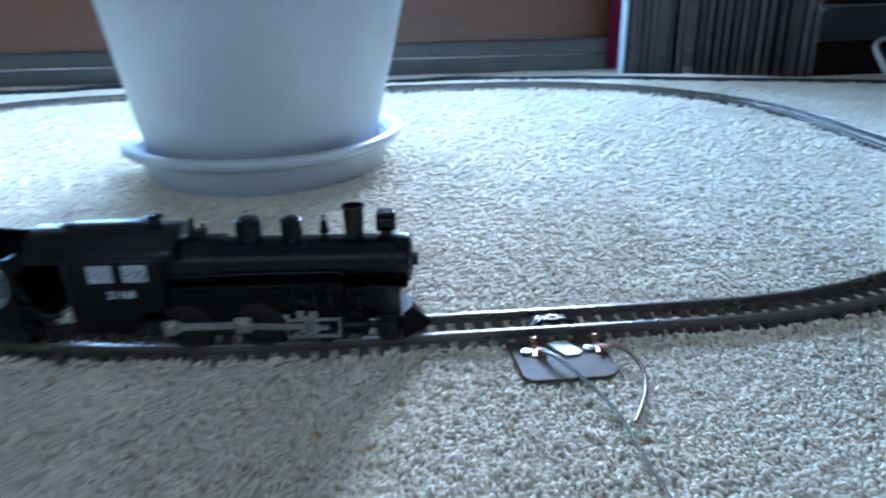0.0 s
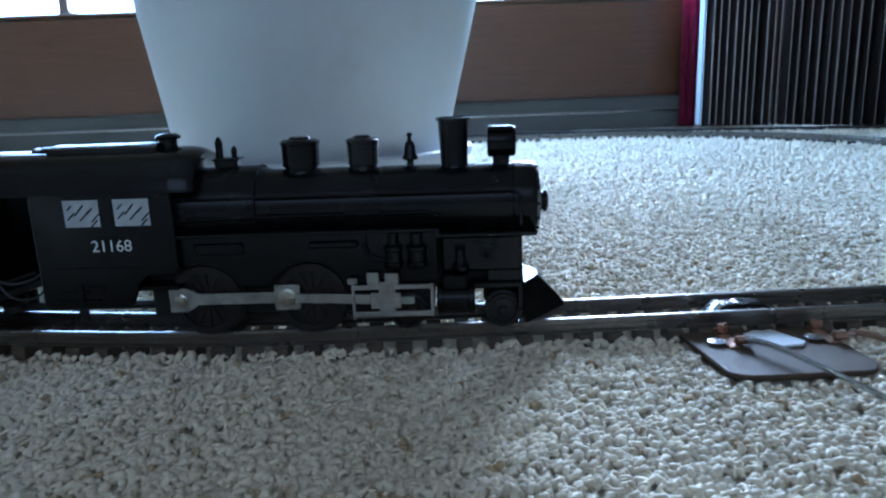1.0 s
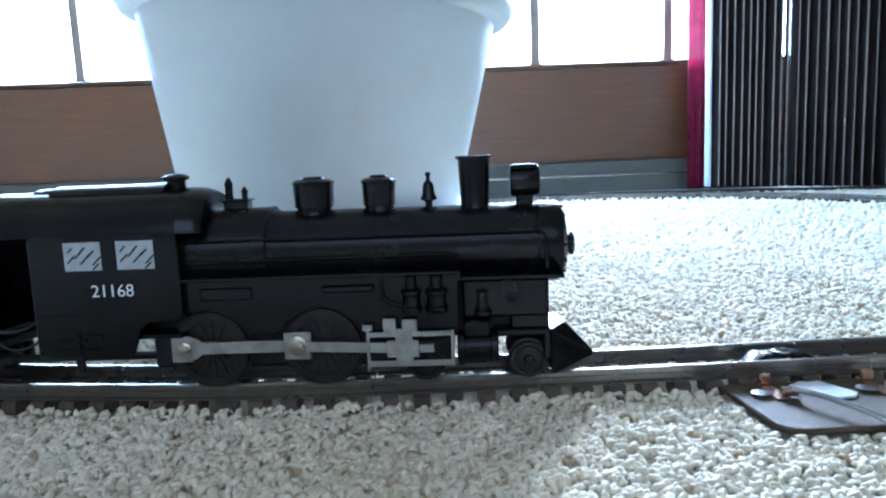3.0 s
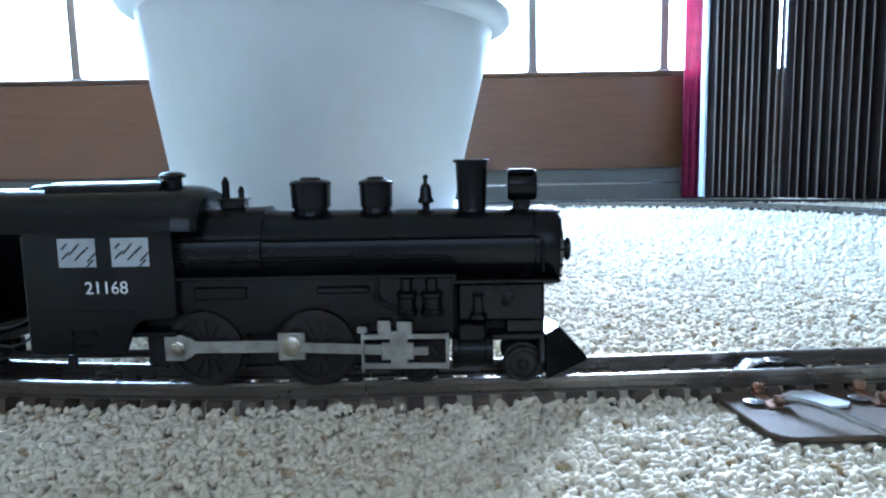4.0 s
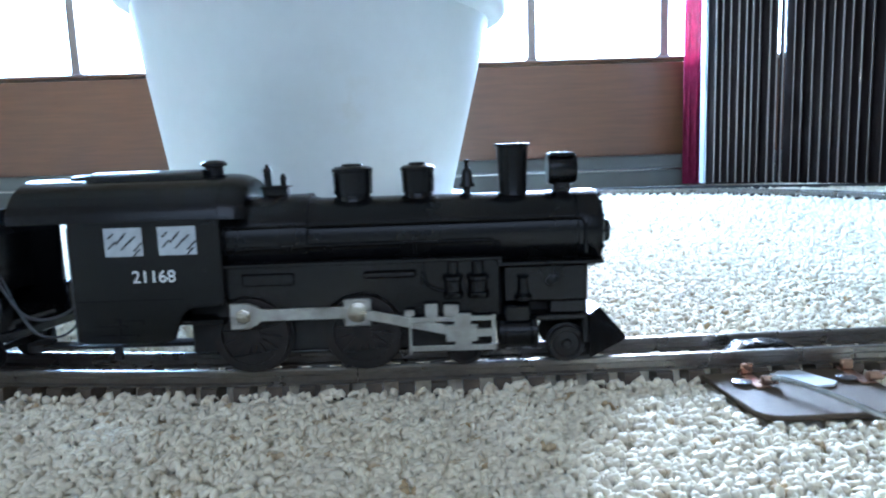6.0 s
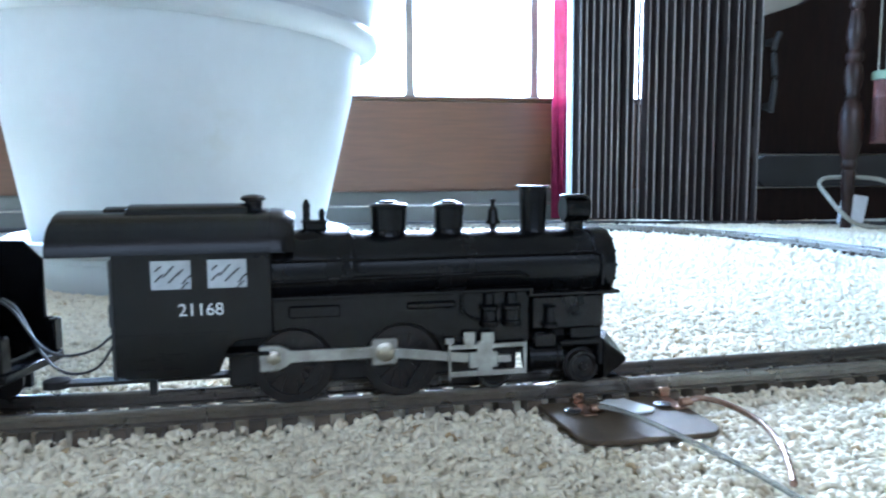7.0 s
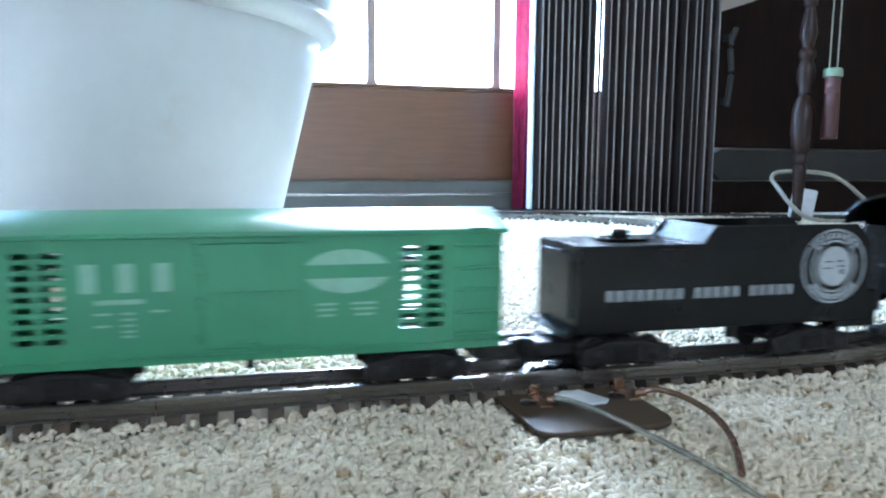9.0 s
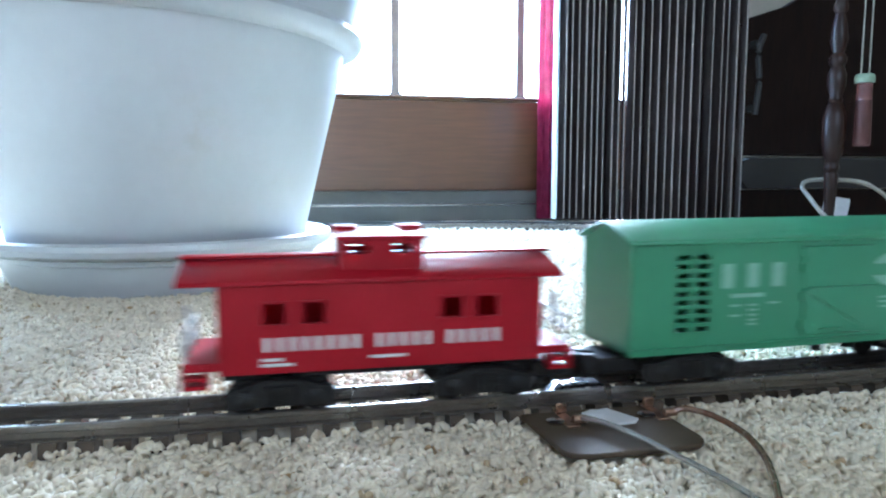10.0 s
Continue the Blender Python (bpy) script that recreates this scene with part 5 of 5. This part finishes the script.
def tender():
    car = thing("tender", "black plastic toy coal tender with a round grey emblem", "toy tender")
    bm = BM()
    # hull: side outline with the stepped top, walls round an open coal bunker
    side = [(-0.1175, 0.0275), (0.0215, 0.0275), (0.0215, 0.0400), (0.0190, 0.0400), (0.0190, 0.0620), (0.0120, 0.0690), (-0.0580, 0.0690), (-0.0635, 0.0620), (-0.1175, 0.0620)]
    for s in (-1, 1):
        prism(bm, side, "y", *sorted((s * 0.0184, s * 0.0200)), 0.0003)
    box(bm, -0.1175, -0.1160, -0.0184, 0.0184, 0.0275, 0.0620)
    box(bm, -0.1170, -0.0600, -0.0184, 0.0184, 0.0605, 0.0620)
    prism(bm, [(-0.0635, 0.0605), (-0.0560, 0.0690), (-0.0545, 0.0690), (-0.0600, 0.0600), (-0.0400, 0.0480), (0.0050, 0.0480), (0.0050, 0.0465), (-0.0635, 0.0465)], "y", -0.0184, 0.0184)
    box(bm, 0.0035, 0.0050, -0.0184, 0.0184, 0.0380, 0.0600)
    box(bm, -0.1160, 0.0210, -0.0184, 0.0184, 0.0275, 0.0300)
    body = part("body", bm, BLACK, car)
    bm = BM()
    box(bm, 0.0040, 0.0255, -0.0185, 0.0185, 0.0240, 0.0275, 0.0005)
    part("end_beam", bm, BLACK, car)
    for s in (-1, 1):
        bm = BM()
        box(bm, 0.0217, 0.0250, *sorted((s * 0.0135, s * 0.0190)), 0.0276, 0.0400, 0.0006)
        part("front_block", bm, BLACK, car)
    bm = BM()
    box(bm, -0.1225, -0.1177, -0.0185, 0.0185, 0.0262, 0.0285, 0.0005)
    part("rear_step", bm, BLACK, car)
    bm = BM()
    box(bm, -0.1184, -0.1176, -0.0150, 0.0150, 0.0330, 0.0590, 0.0003)
    part("end_panel", bm, BLACK, car)
    bm = BM()
    box(bm, -0.1000, -0.0800, -0.0070, 0.0070, 0.0621, 0.0632, 0.0003)
    turned(bm, [(0.0040, 0.0630), (0.0040, 0.0652), (0.0044, 0.0654), (0.0030, 0.0664)], "z", (-0.0900, 0, 0), 16)
    part("water_hatch", bm, BLACK, car)
    # emblem, rivet line and letter bars
    for s in (-1, 1):
        bm = BM()
        prof = lambda a, b: [(a, s * 0.0200), (a, s * 0.02015), (b, s * 0.02015), (b, s * 0.0200)]
        turned(bm, prof(0.0158, 0.0150), "y", (0, 0, 0.0512), 48, closed=False)
        turned(bm, prof(0.0112, 0.0104), "y", (0, 0, 0.0512), 48, closed=False)
        turned(bm, [(0.0000, s * 0.0203), (0.0084, s * 0.0203), (0.0084, s * 0.0200)], "y", (0, 0, 0.0512), 40, closed=False)
        for a0, a1, n in ((35, 145, 9), (215, 325, 11)):
            for k in range(n):
                a = radians(a0 + (a1 - a0) * (k + 0.5) / n)
                m = Matrix.Translation((0.0131 * math.cos(a), s * 0.0201, 0.0512 + 0.0131 * math.sin(a))) @ Matrix.Rotation(-a, 4, "Y")
                bmesh.ops.create_cube(bm, size=1, matrix=m @ Matrix.Diagonal((0.0024, 0.0004, 0.0015, 1)))
        part("emblem", bm, PRINT_GREY, body, "round grey printed emblem with a ring")
        bm = BM()
        for bx, bz, bw, bh in ((-0.0030, 0.0532, 0.0034, 0.0005), (0.0026, 0.0534, 0.0026, 0.0006), (-0.0032, 0.0505, 0.0038, 0.0004), (0.0036, 0.0512, 0.0030, 0.0005), (0.0040, 0.0488, 0.0012, 0.0024)):
            box(bm, bx - bw / 2, bx + bw / 2, *sorted((s * 0.0202, s * 0.0205)), bz - bh / 2, bz + bh / 2)
        part("emblem_mark", bm, BLACK, body)
        letter_bars(body, PRINT_GREY, -0.1060, -0.0195, 0.0402, 0.0444, s * 0.0201, (8, 5, 5))
        bm = BM()
        box(bm, -0.1165, 0.0185, *sorted((s * 0.0198, s * 0.0203)), 0.0598, 0.0602)
        part("seam", bm, BLACK, body)
    trucks = [truck(car, -0.0930, 0.040), truck(car, -0.0050, 0.040)]
    coupler(car, -0.1200, -1)
    return car, trucks, (-0.0930, -0.0050)


def boxcar():
    car = thing("boxcar", "green plastic toy boxcar with pale lettering blocks and louvres", "toy boxcar")
    y = 0.0205
    x0, x1 = -0.1250, 0.0570
    vents = ((-0.1060, -0.0915), (0.0190, 0.0340))
    rows, vz0, vz1 = 9, 0.0340, 0.0655
    bm = BM()
    # sides are built in strips so that the louvre slots go right through
    for s in (-1, 1):
        a, b = sorted((s * (y - 0.0012), s * y))
        cuts = [x0, vents[0][0], vents[0][1], vents[1][0], vents[1][1], x1]
        for k in (0, 2, 4):
            box(bm, cuts[k], cuts[k + 1], a, b, 0.0255, 0.0690)
        for v0, v1 in vents:
            box(bm, v0, v1, a, b, 0.0255, vz0)
            box(bm, v0, v1, a, b, vz1, 0.0690)
            mid = (v0 + v1) / 2
            box(bm, mid - 0.0013, mid + 0.0013, a, b, vz0, vz1)
            h = (vz1 - vz0) / rows
            for r in range(rows):
                z = vz0 + (r + 0.5) * h
                box(bm, v0, mid - 0.0013, a, b, z + h * 0.06, z + h * 0.5)
                box(bm, mid + 0.0013, v1, a, b, z + h * 0.06, z + h * 0.5)
    box(bm, x0, x0 + 0.0012, -y + 0.0012, y - 0.0012, 0.0255, 0.0690)
    box(bm, x1 - 0.0012, x1, -y + 0.0012, y - 0.0012, 0.0255, 0.0690)
    box(bm, x0, x1, -y + 0.0012, y - 0.0012, 0.0255, 0.0275)
    for xx in (x0, x1 - 0.0012):
        prism(bm, [(-y, 0.0690), (y, 0.0690), (0, 0.0750)], "x", xx, xx + 0.0012)
    body = part("body", bm, GREEN, car)
    bm = BM()
    e = 0.0225
    prism(bm, [(-e, 0.0682), (-e, 0.0696), (-e + 0.001, 0.0700), (0, 0.0765), (e - 0.001, 0.0700), (e, 0.0696), (e, 0.0682), (e - 0.002, 0.0684), (0, 0.0748), (-e + 0.002, 0.0684)], "x", x0 - 0.0020, x1 + 0.0020, 0.0002)
    roof = part("roof", bm, GREEN, car)
    for s in (-1, 1):
        bm = BM()
        box(bm, x0, x1, *sorted((s * (y + 0.0001), s * (y + 0.0008))), 0.0665, 0.0682)
        box(bm, x0, x1, *sorted((s * (y + 0.0001), s * (y + 0.0007))), 0.0278, 0.0283)
        part("rim", bm, GREEN, body)
        # sliding door with frame, battens and hinges
        bm = BM()
        yd = s * (y + 0.0004)
        box(bm, -0.0485, -0.0155, *sorted((s * y, s * (y + 0.0008))), 0.0300, 0.0660, 0.0003)
        door = part("door", bm, GREEN, car)
        bm = BM()
        prism(bm, [(-0.0480, 0.0480), (-0.0470, 0.0495), (-0.0170, 0.0330), (-0.0180, 0.0315)], "y", *sorted((s * (y + 0.0008), s * (y + 0.0012))))
        box(bm, -0.0480, -0.0160, *sorted((s * (y + 0.0008), s * (y + 0.0014))), 0.0486, 0.0494)
        box(bm, -0.0400, -0.0310, *sorted((s * (y + 0.0008), s * (y + 0.0014))), 0.0318, 0.0324)
        part("batten", bm, GREEN, door)
        for hz in (0.0345, 0.0460, 0.0575, 0.0640):
            bm = BM()
            box(bm, -0.0500, -0.0484, *sorted((s * y, s * (y + 0.0014))), hz - 0.0018, hz + 0.0018, 0.0003)
            part("hinge", bm, GREEN, door)
        # ladder
        for k in range(5):
            bm = BM()
            z = 0.0310 + 0.0082 * k
            tube(bm, [(0.0400, s * (y + 0.0001), z), (0.0400, s * (y + 0.0012), z), (0.0545, s * (y + 0.0012), z), (0.0545, s * (y + 0.0001), z)], 0.0005, 6)
            part("ladder_rung", bm, GREEN, car)
        bm = BM()
        box(bm, 0.0395, 0.0402, *sorted((s * y, s * (y + 0.0006))), 0.0285, 0.0670)
        box(bm, 0.0543, 0.0550, *sorted((s * y, s * (y + 0.0006))), 0.0285, 0.0670)
        part("ladder_rail", bm, GREEN, car)
        bm = BM()
        box(bm, 0.0440, 0.0510, *sorted((s * (y + 0.0008), s * (y + 0.0030))), 0.0694, 0.0706, 0.0003)
        part("roof_step", bm, GREEN, car)
        # faded printing: three letter blocks, a split oval and rows of small bars
        ys = sorted((s * y, s * (y + 0.0003)))
        letter_bars(body, PRINT_PALE, -0.0890, -0.0550, 0.0505, 0.0600, s * (y + 0.0001), (3,))
        bm = BM()
        pts = [(0.0150 * math.cos(a), 0.0555 + 0.0078 * math.sin(a)) for a in (2 * math.pi * k / 40 for k in range(40))]
        up = [p for p in pts if p[1] > 0.0555 + 0.0016]
        dn = [p for p in pts if p[1] < 0.0555 - 0.0016]
        prism(bm, up, "y", *ys)
        dn.sort(key=lambda p: p[0])
        prism(bm, dn, "y", *ys)
        part("oval_mark", bm, PRINT_PALE, body, "faded white printed oval split by a band")
        for bx0, bx1, bz in ((-0.0820, -0.0670, 0.0470), (-0.0820, -0.0670, 0.0478), (-0.0820, -0.0770, 0.0435), (-0.0740, -0.0700, 0.0435), (-0.0740, -0.0700, 0.0415), (-0.0740, -0.0700, 0.0395), (-0.0740, -0.0700, 0.0375), (-0.0740, -0.0700, 0.0358), (-0.0820, -0.0775, 0.0395), (-0.0650, -0.0600, 0.0440), (-0.0110, -0.0040, 0.0440), (-0.0105, -0.0045, 0.0420), (-0.0100, -0.0050, 0.0400), (0.0010, 0.0100, 0.0440), (0.0015, 0.0095, 0.0420), (0.0025, 0.0090, 0.0400)):
            bm = BM()
            box(bm, bx0, bx1, *ys, bz - 0.0004, bz + 0.0004)
            part("print_bar", bm, PRINT_PALE, body)
    bm = BM()
    box(bm, -0.1230, 0.0550, -0.0085, 0.0085, 0.0232, 0.0253, 0.0004)
    box(bm, -0.0360, -0.0320, -0.0150, -0.0110, 0.0210, 0.0253, 0.0004)
    part("underframe", bm, BLACK_DULL, car)
    trucks = [truck(car, -0.0940, 0.040), truck(car, 0.0260, 0.040)]
    coupler(car, x0 + 0.002, -1)
    coupler(car, x1 - 0.002, 1)
    return car, trucks, (-0.0940, 0.0260)


def caboose():
    car = thing("caboose", "red plastic toy caboose with a rooftop cupola and end platforms", "toy caboose")
    y = 0.0200
    x0, x1 = -0.0560, 0.0580
    wins = ((-0.0412, -0.0338), (-0.0280, -0.0206), (0.0205, 0.0282), (0.0335, 0.0410))
    bm = BM()
    for s in (-1, 1):
        a, b = sorted((s * (y - 0.0013), s * y))
        box(bm, x0, x1, a, b, 0.0270, 0.0440)
        box(bm, x0, x1, a, b, 0.0512, 0.0590)
        edges = [x0] + [v for w in wins for v in w] + [x1]
        for k in range(0, len(edges), 2):
            box(bm, edges[k], edges[k + 1], a, b, 0.0440, 0.0512)
    for xx in (x0, x1 - 0.0013):
        prism(bm, [(-y + 0.0013, 0.0270), (y - 0.0013, 0.0270), (y - 0.0013, 0.0590), (0, 0.0640), (-y + 0.0013, 0.0590)], "x", xx, xx + 0.0013)
    box(bm, x0, x1, -y + 0.0013, y - 0.0013, 0.0270, 0.0290)
    body = part("body", bm, RED, car)
    for s in (-1, 1):
        for w0, w1 in wins:
            bm = BM()
            ys = sorted((s * y, s * (y + 0.0005)))
            box(bm, w0 - 0.0006, w1 + 0.0006, *ys, 0.0512, 0.0519)
            box(bm, w0 - 0.0006, w1 + 0.0006, *ys, 0.0433, 0.0440)
            box(bm, w0 - 0.0006, w0, *ys, 0.0440, 0.0512)
            box(bm, w1, w1 + 0.0006, *ys, 0.0440, 0.0512)
            part("window_trim", bm, RED, body)
        letter_bars(body, PRINT_WHITE, -0.0420, 0.0430, 0.0346, 0.0394, s * (y + 0.0001), (8, 5, 5))
        for bx0, bx1, bz in ((-0.0420, -0.0350, 0.0318), (-0.0420, -0.0315, 0.0300), (-0.0050, 0.0075, 0.0312)):
            bm = BM()
            box(bm, bx0, bx1, *sorted((s * y, s * (y + 0.0003))), bz - 0.0005, bz + 0.0005)
            part("print_bar", bm, PRINT_WHITE, body)
    bm = BM()
    e = 0.0218
    prism(bm, [(-e, 0.0575), (-e, 0.0592), (0, 0.0650), (e, 0.0592), (e, 0.0575), (e - 0.0015, 0.0580), (0, 0.0636), (-e + 0.0015, 0.0580)], "x", -0.0690, 0.0660, 0.0003)
    roof = part("roof", bm, RED, car)
    bm = BM()
    box(bm, -0.0700, 0.0670, -0.0035, 0.0035, 0.0649, 0.0660, 0.0003)
    part("roof_walk", bm, RED, roof)
    # cupola with its own windows and a lipped roof
    bm = BM()
    cy = 0.0150
    for s in (-1, 1):
        a, b = sorted((s * (cy - 0.0012), s * cy))
        box(bm, -0.0150, 0.0150, a, b, 0.0590, 0.0668)
        box(bm, -0.0150, 0.0150, a, b, 0.0702, 0.0725)
        for u0, u1 in ((-0.0150, -0.0118), (-0.0046, 0.0040), (0.0110, 0.0150)):
            box(bm, u0, u1, a, b, 0.0668, 0.0702)
    for xx in (-0.0150, 0.0138):
        box(bm, xx, xx + 0.0012, -cy + 0.0012, cy - 0.0012, 0.0600, 0.0668)
        box(bm, xx, xx + 0.0012, -cy + 0.0012, cy - 0.0012, 0.0702, 0.0725)
        for u0, u1 in ((-cy + 0.0012, -0.0090), (-0.0020, 0.0020), (0.0090, cy - 0.0012)):
            box(bm, xx, xx + 0.0012, u0, u1, 0.0668, 0.0702)
    cup = part("cupola", bm, RED, car)
    bm = BM()
    prism(bm, [(-0.0165, 0.0718), (-0.0165, 0.0732), (0, 0.0752), (0.0165, 0.0732), (0.0165, 0.0718), (0, 0.0736)], "x", -0.0165, 0.0165, 0.0002)
    box(bm, -0.0162, -0.0075, -0.0050, 0.0050, 0.0740, 0.0760, 0.0004)
    box(bm, 0.0075, 0.0162, -0.0050, 0.0050, 0.0740, 0.0760, 0.0004)
    part("cupola_roof", bm, RED, cup)
    for sx in (-1, 1):
        xe = x1 if sx > 0 else x0
        bm = BM()
        a, b = sorted((xe, xe + sx * 0.0120))
        box(bm, a, b, -0.0195, 0.0195, 0.0285, 0.0315, 0.0004)
        for s in (-1, 1):
            c, d = sorted((s * 0.0140, s * 0.0200))
            box(bm, *sorted((xe + sx * 0.0035, xe + sx * 0.0120)), c, d, 0.0225, 0.0240, 0.0003)
            box(bm, *sorted((xe + sx * 0.0035, xe + sx * 0.0120)), c, d, 0.0255, 0.0268, 0.0003)
            for q in (0.0035, 0.0110):
                box(bm, *sorted((xe + sx * q, xe + sx * (q + 0.0012))), c, d, 0.0225, 0.0300)
        plat = part("platform", bm, RED, car)
        bm = BM()
        xr = xe + sx * 0.0112
        for yy in (-0.0170, -0.0085, 0.0085, 0.0170):
            tube(bm, [(xr, yy, 0.0310), (xr, yy, 0.0420)], 0.0006, 6)
        for zz in (0.0370, 0.0420):
            tube(bm, [(xr, -0.0170, zz), (xr, 0.0170, zz)], 0.0006, 6)
        tube(bm, curve_points([(xr, 0, 0.0310), (xr + sx * 0.001, 0, 0.0420), (xr + sx * 0.001, 0, 0.0470)], 4), 0.0006, 6)
        turned(bm, [(0.0030, -0.0004), (0.0035, 0), (0.0030, 0.0004)], "x", (xr + sx * 0.001, 0, 0.0450), 14)
        part("railing", bm, STEEL, plat, "silver wire end railing with a brake wheel")
    bm = BM()
    box(bm, x0, x1, -0.0100, 0.0100, 0.0225, 0.0268, 0.0004)
    part("underframe", bm, BLACK_DULL, car)
    trucks = [truck(car, -0.0360, 0.038), truck(car, 0.0380, 0.038)]
    coupler(car, x1 + 0.006, 1)
    return car, trucks, (-0.0360, 0.0380)


LOCO, LOCO_WHEELS, LOCO_RODS = locomotive()
CARS = [(*tender(), -0.2510), (*boxcar(), -0.4560), (*caboose(), -0.6730)]


# ---- what moves ----
NOSE0 = 0.080            # the cowcatcher's tip on the loop while the train stands


def travel(t):
    """Metres that the train has gone: it stands, pulls away and runs on."""
    ts = (0.0, 5.3, 5.6, 6.0, 6.3, 6.5, 7.0, 7.25, 7.5, 7.8, 8.2, 8.6, 9.0, 9.5, 10.0, 10.2)
    ds = (0.0, 0.0, 0.003, 0.018, 0.037, 0.0510, 0.0840, 0.112, 0.147, 0.195, 0.270, 0.359, 0.4415, 0.552, 0.6635, 0.708)
    return float(np.interp(t, ts, ds))


def smooth_travel(t):
    return sum(w * travel(min(max(t + o, 0.0), 10.2)) for o, w in ((-0.12, 0.2), (-0.06, 0.2), (0, 0.2), (0.06, 0.2), (0.12, 0.2))) if 5.0 < t < 9.9 else travel(t)


def roll(t):
    """The driving wheels' turn: they slip a little as the train pulls away."""
    k = min(max((t - 6.2) / 0.3, 0.0), 1.0)
    return smooth_travel(t) / ROLL_R + radians(60) * k * k * (3 - 2 * k)


def car_pose(s_ref, back, front):
    """The pose of a car whose two pivots, at back and front from its reference, stand on the loop."""
    a, b = on_loop(s_ref + back), on_loop(s_ref + front)
    d = (b - a) / np.hypot(*(b - a))
    p = a - d * back
    return p[0], p[1], math.degrees(math.atan2(d[1], d[0]))


def motions():
    coarse = [0.0, 5.2] + [5.2 + 0.1 * k for k in range(1, 49)]
    fine = [0.0, 5.2] + [5.2 + k / 30 for k in range(1, 145)]
    rows = []
    for t in coarse:
        x, y, a = car_pose(NOSE0 + smooth_travel(t), *DRIVERS)
        rows.append((t, pose(x, y, 0, 0, 0, a)))
    walk(LOCO, rows)
    for wheel, r in LOCO_WHEELS:
        x, y, z = wheel.location
        walk(wheel, [(t, pose(x, y, z, 0, math.degrees(roll(t) if r == DRIVER_R else smooth_travel(t) / r), 0)) for t in fine])
    mid = (DRIVERS[0] + DRIVERS[1]) / 2
    for kind, rod, s in LOCO_RODS:
        rows = []
        for t in fine:
            a = CRANK_A0 - roll(t)
            cx, cz = CRANK * math.cos(a), CRANK * math.sin(a)
            lean = math.asin(cz / ROD_L)
            if kind == "side":
                rows.append((t, pose(mid + cx, 0, AXLE_Z + cz)))
            elif kind == "main":
                rows.append((t, pose(DRIVERS[1] + cx, 0, AXLE_Z + cz, 0, math.degrees(lean), 0)))
            else:
                rows.append((t, pose(DRIVERS[1] + cx + ROD_L * math.cos(lean), 0, AXLE_Z)))
        walk(rod, rows)
    for car, trucks, pivots, offset in CARS:
        # the couplings stand closed up and draw out as the train pulls away
        rows, turns = [], ([], [])
        for t in coarse:
            s = NOSE0 + smooth_travel(t) + offset + 0.010 * (1 - min(max((t - 5.4) / 1.8, 0.0), 1.0))
            x, y, a = car_pose(s, *pivots)
            rows.append((t, pose(x, y, 0, 0, 0, a)))
            for k, (tr, px) in enumerate(zip(trucks, pivots)):
                d = loop_dir(s + px)
                turns[k].append((t, pose(px, 0, 0, 0, 0, math.degrees(math.atan2(d[1], d[0])) - a)))
        walk(car, rows)
        for k, tr in enumerate(trucks):
            walk(tr, turns[k])
            for wheel in tr.children:
                x, y, z = wheel.location
                walk(wheel, [(t, pose(x, y, z, 0, math.degrees(smooth_travel(t) / 0.0060), 0)) for t in fine])


motions()
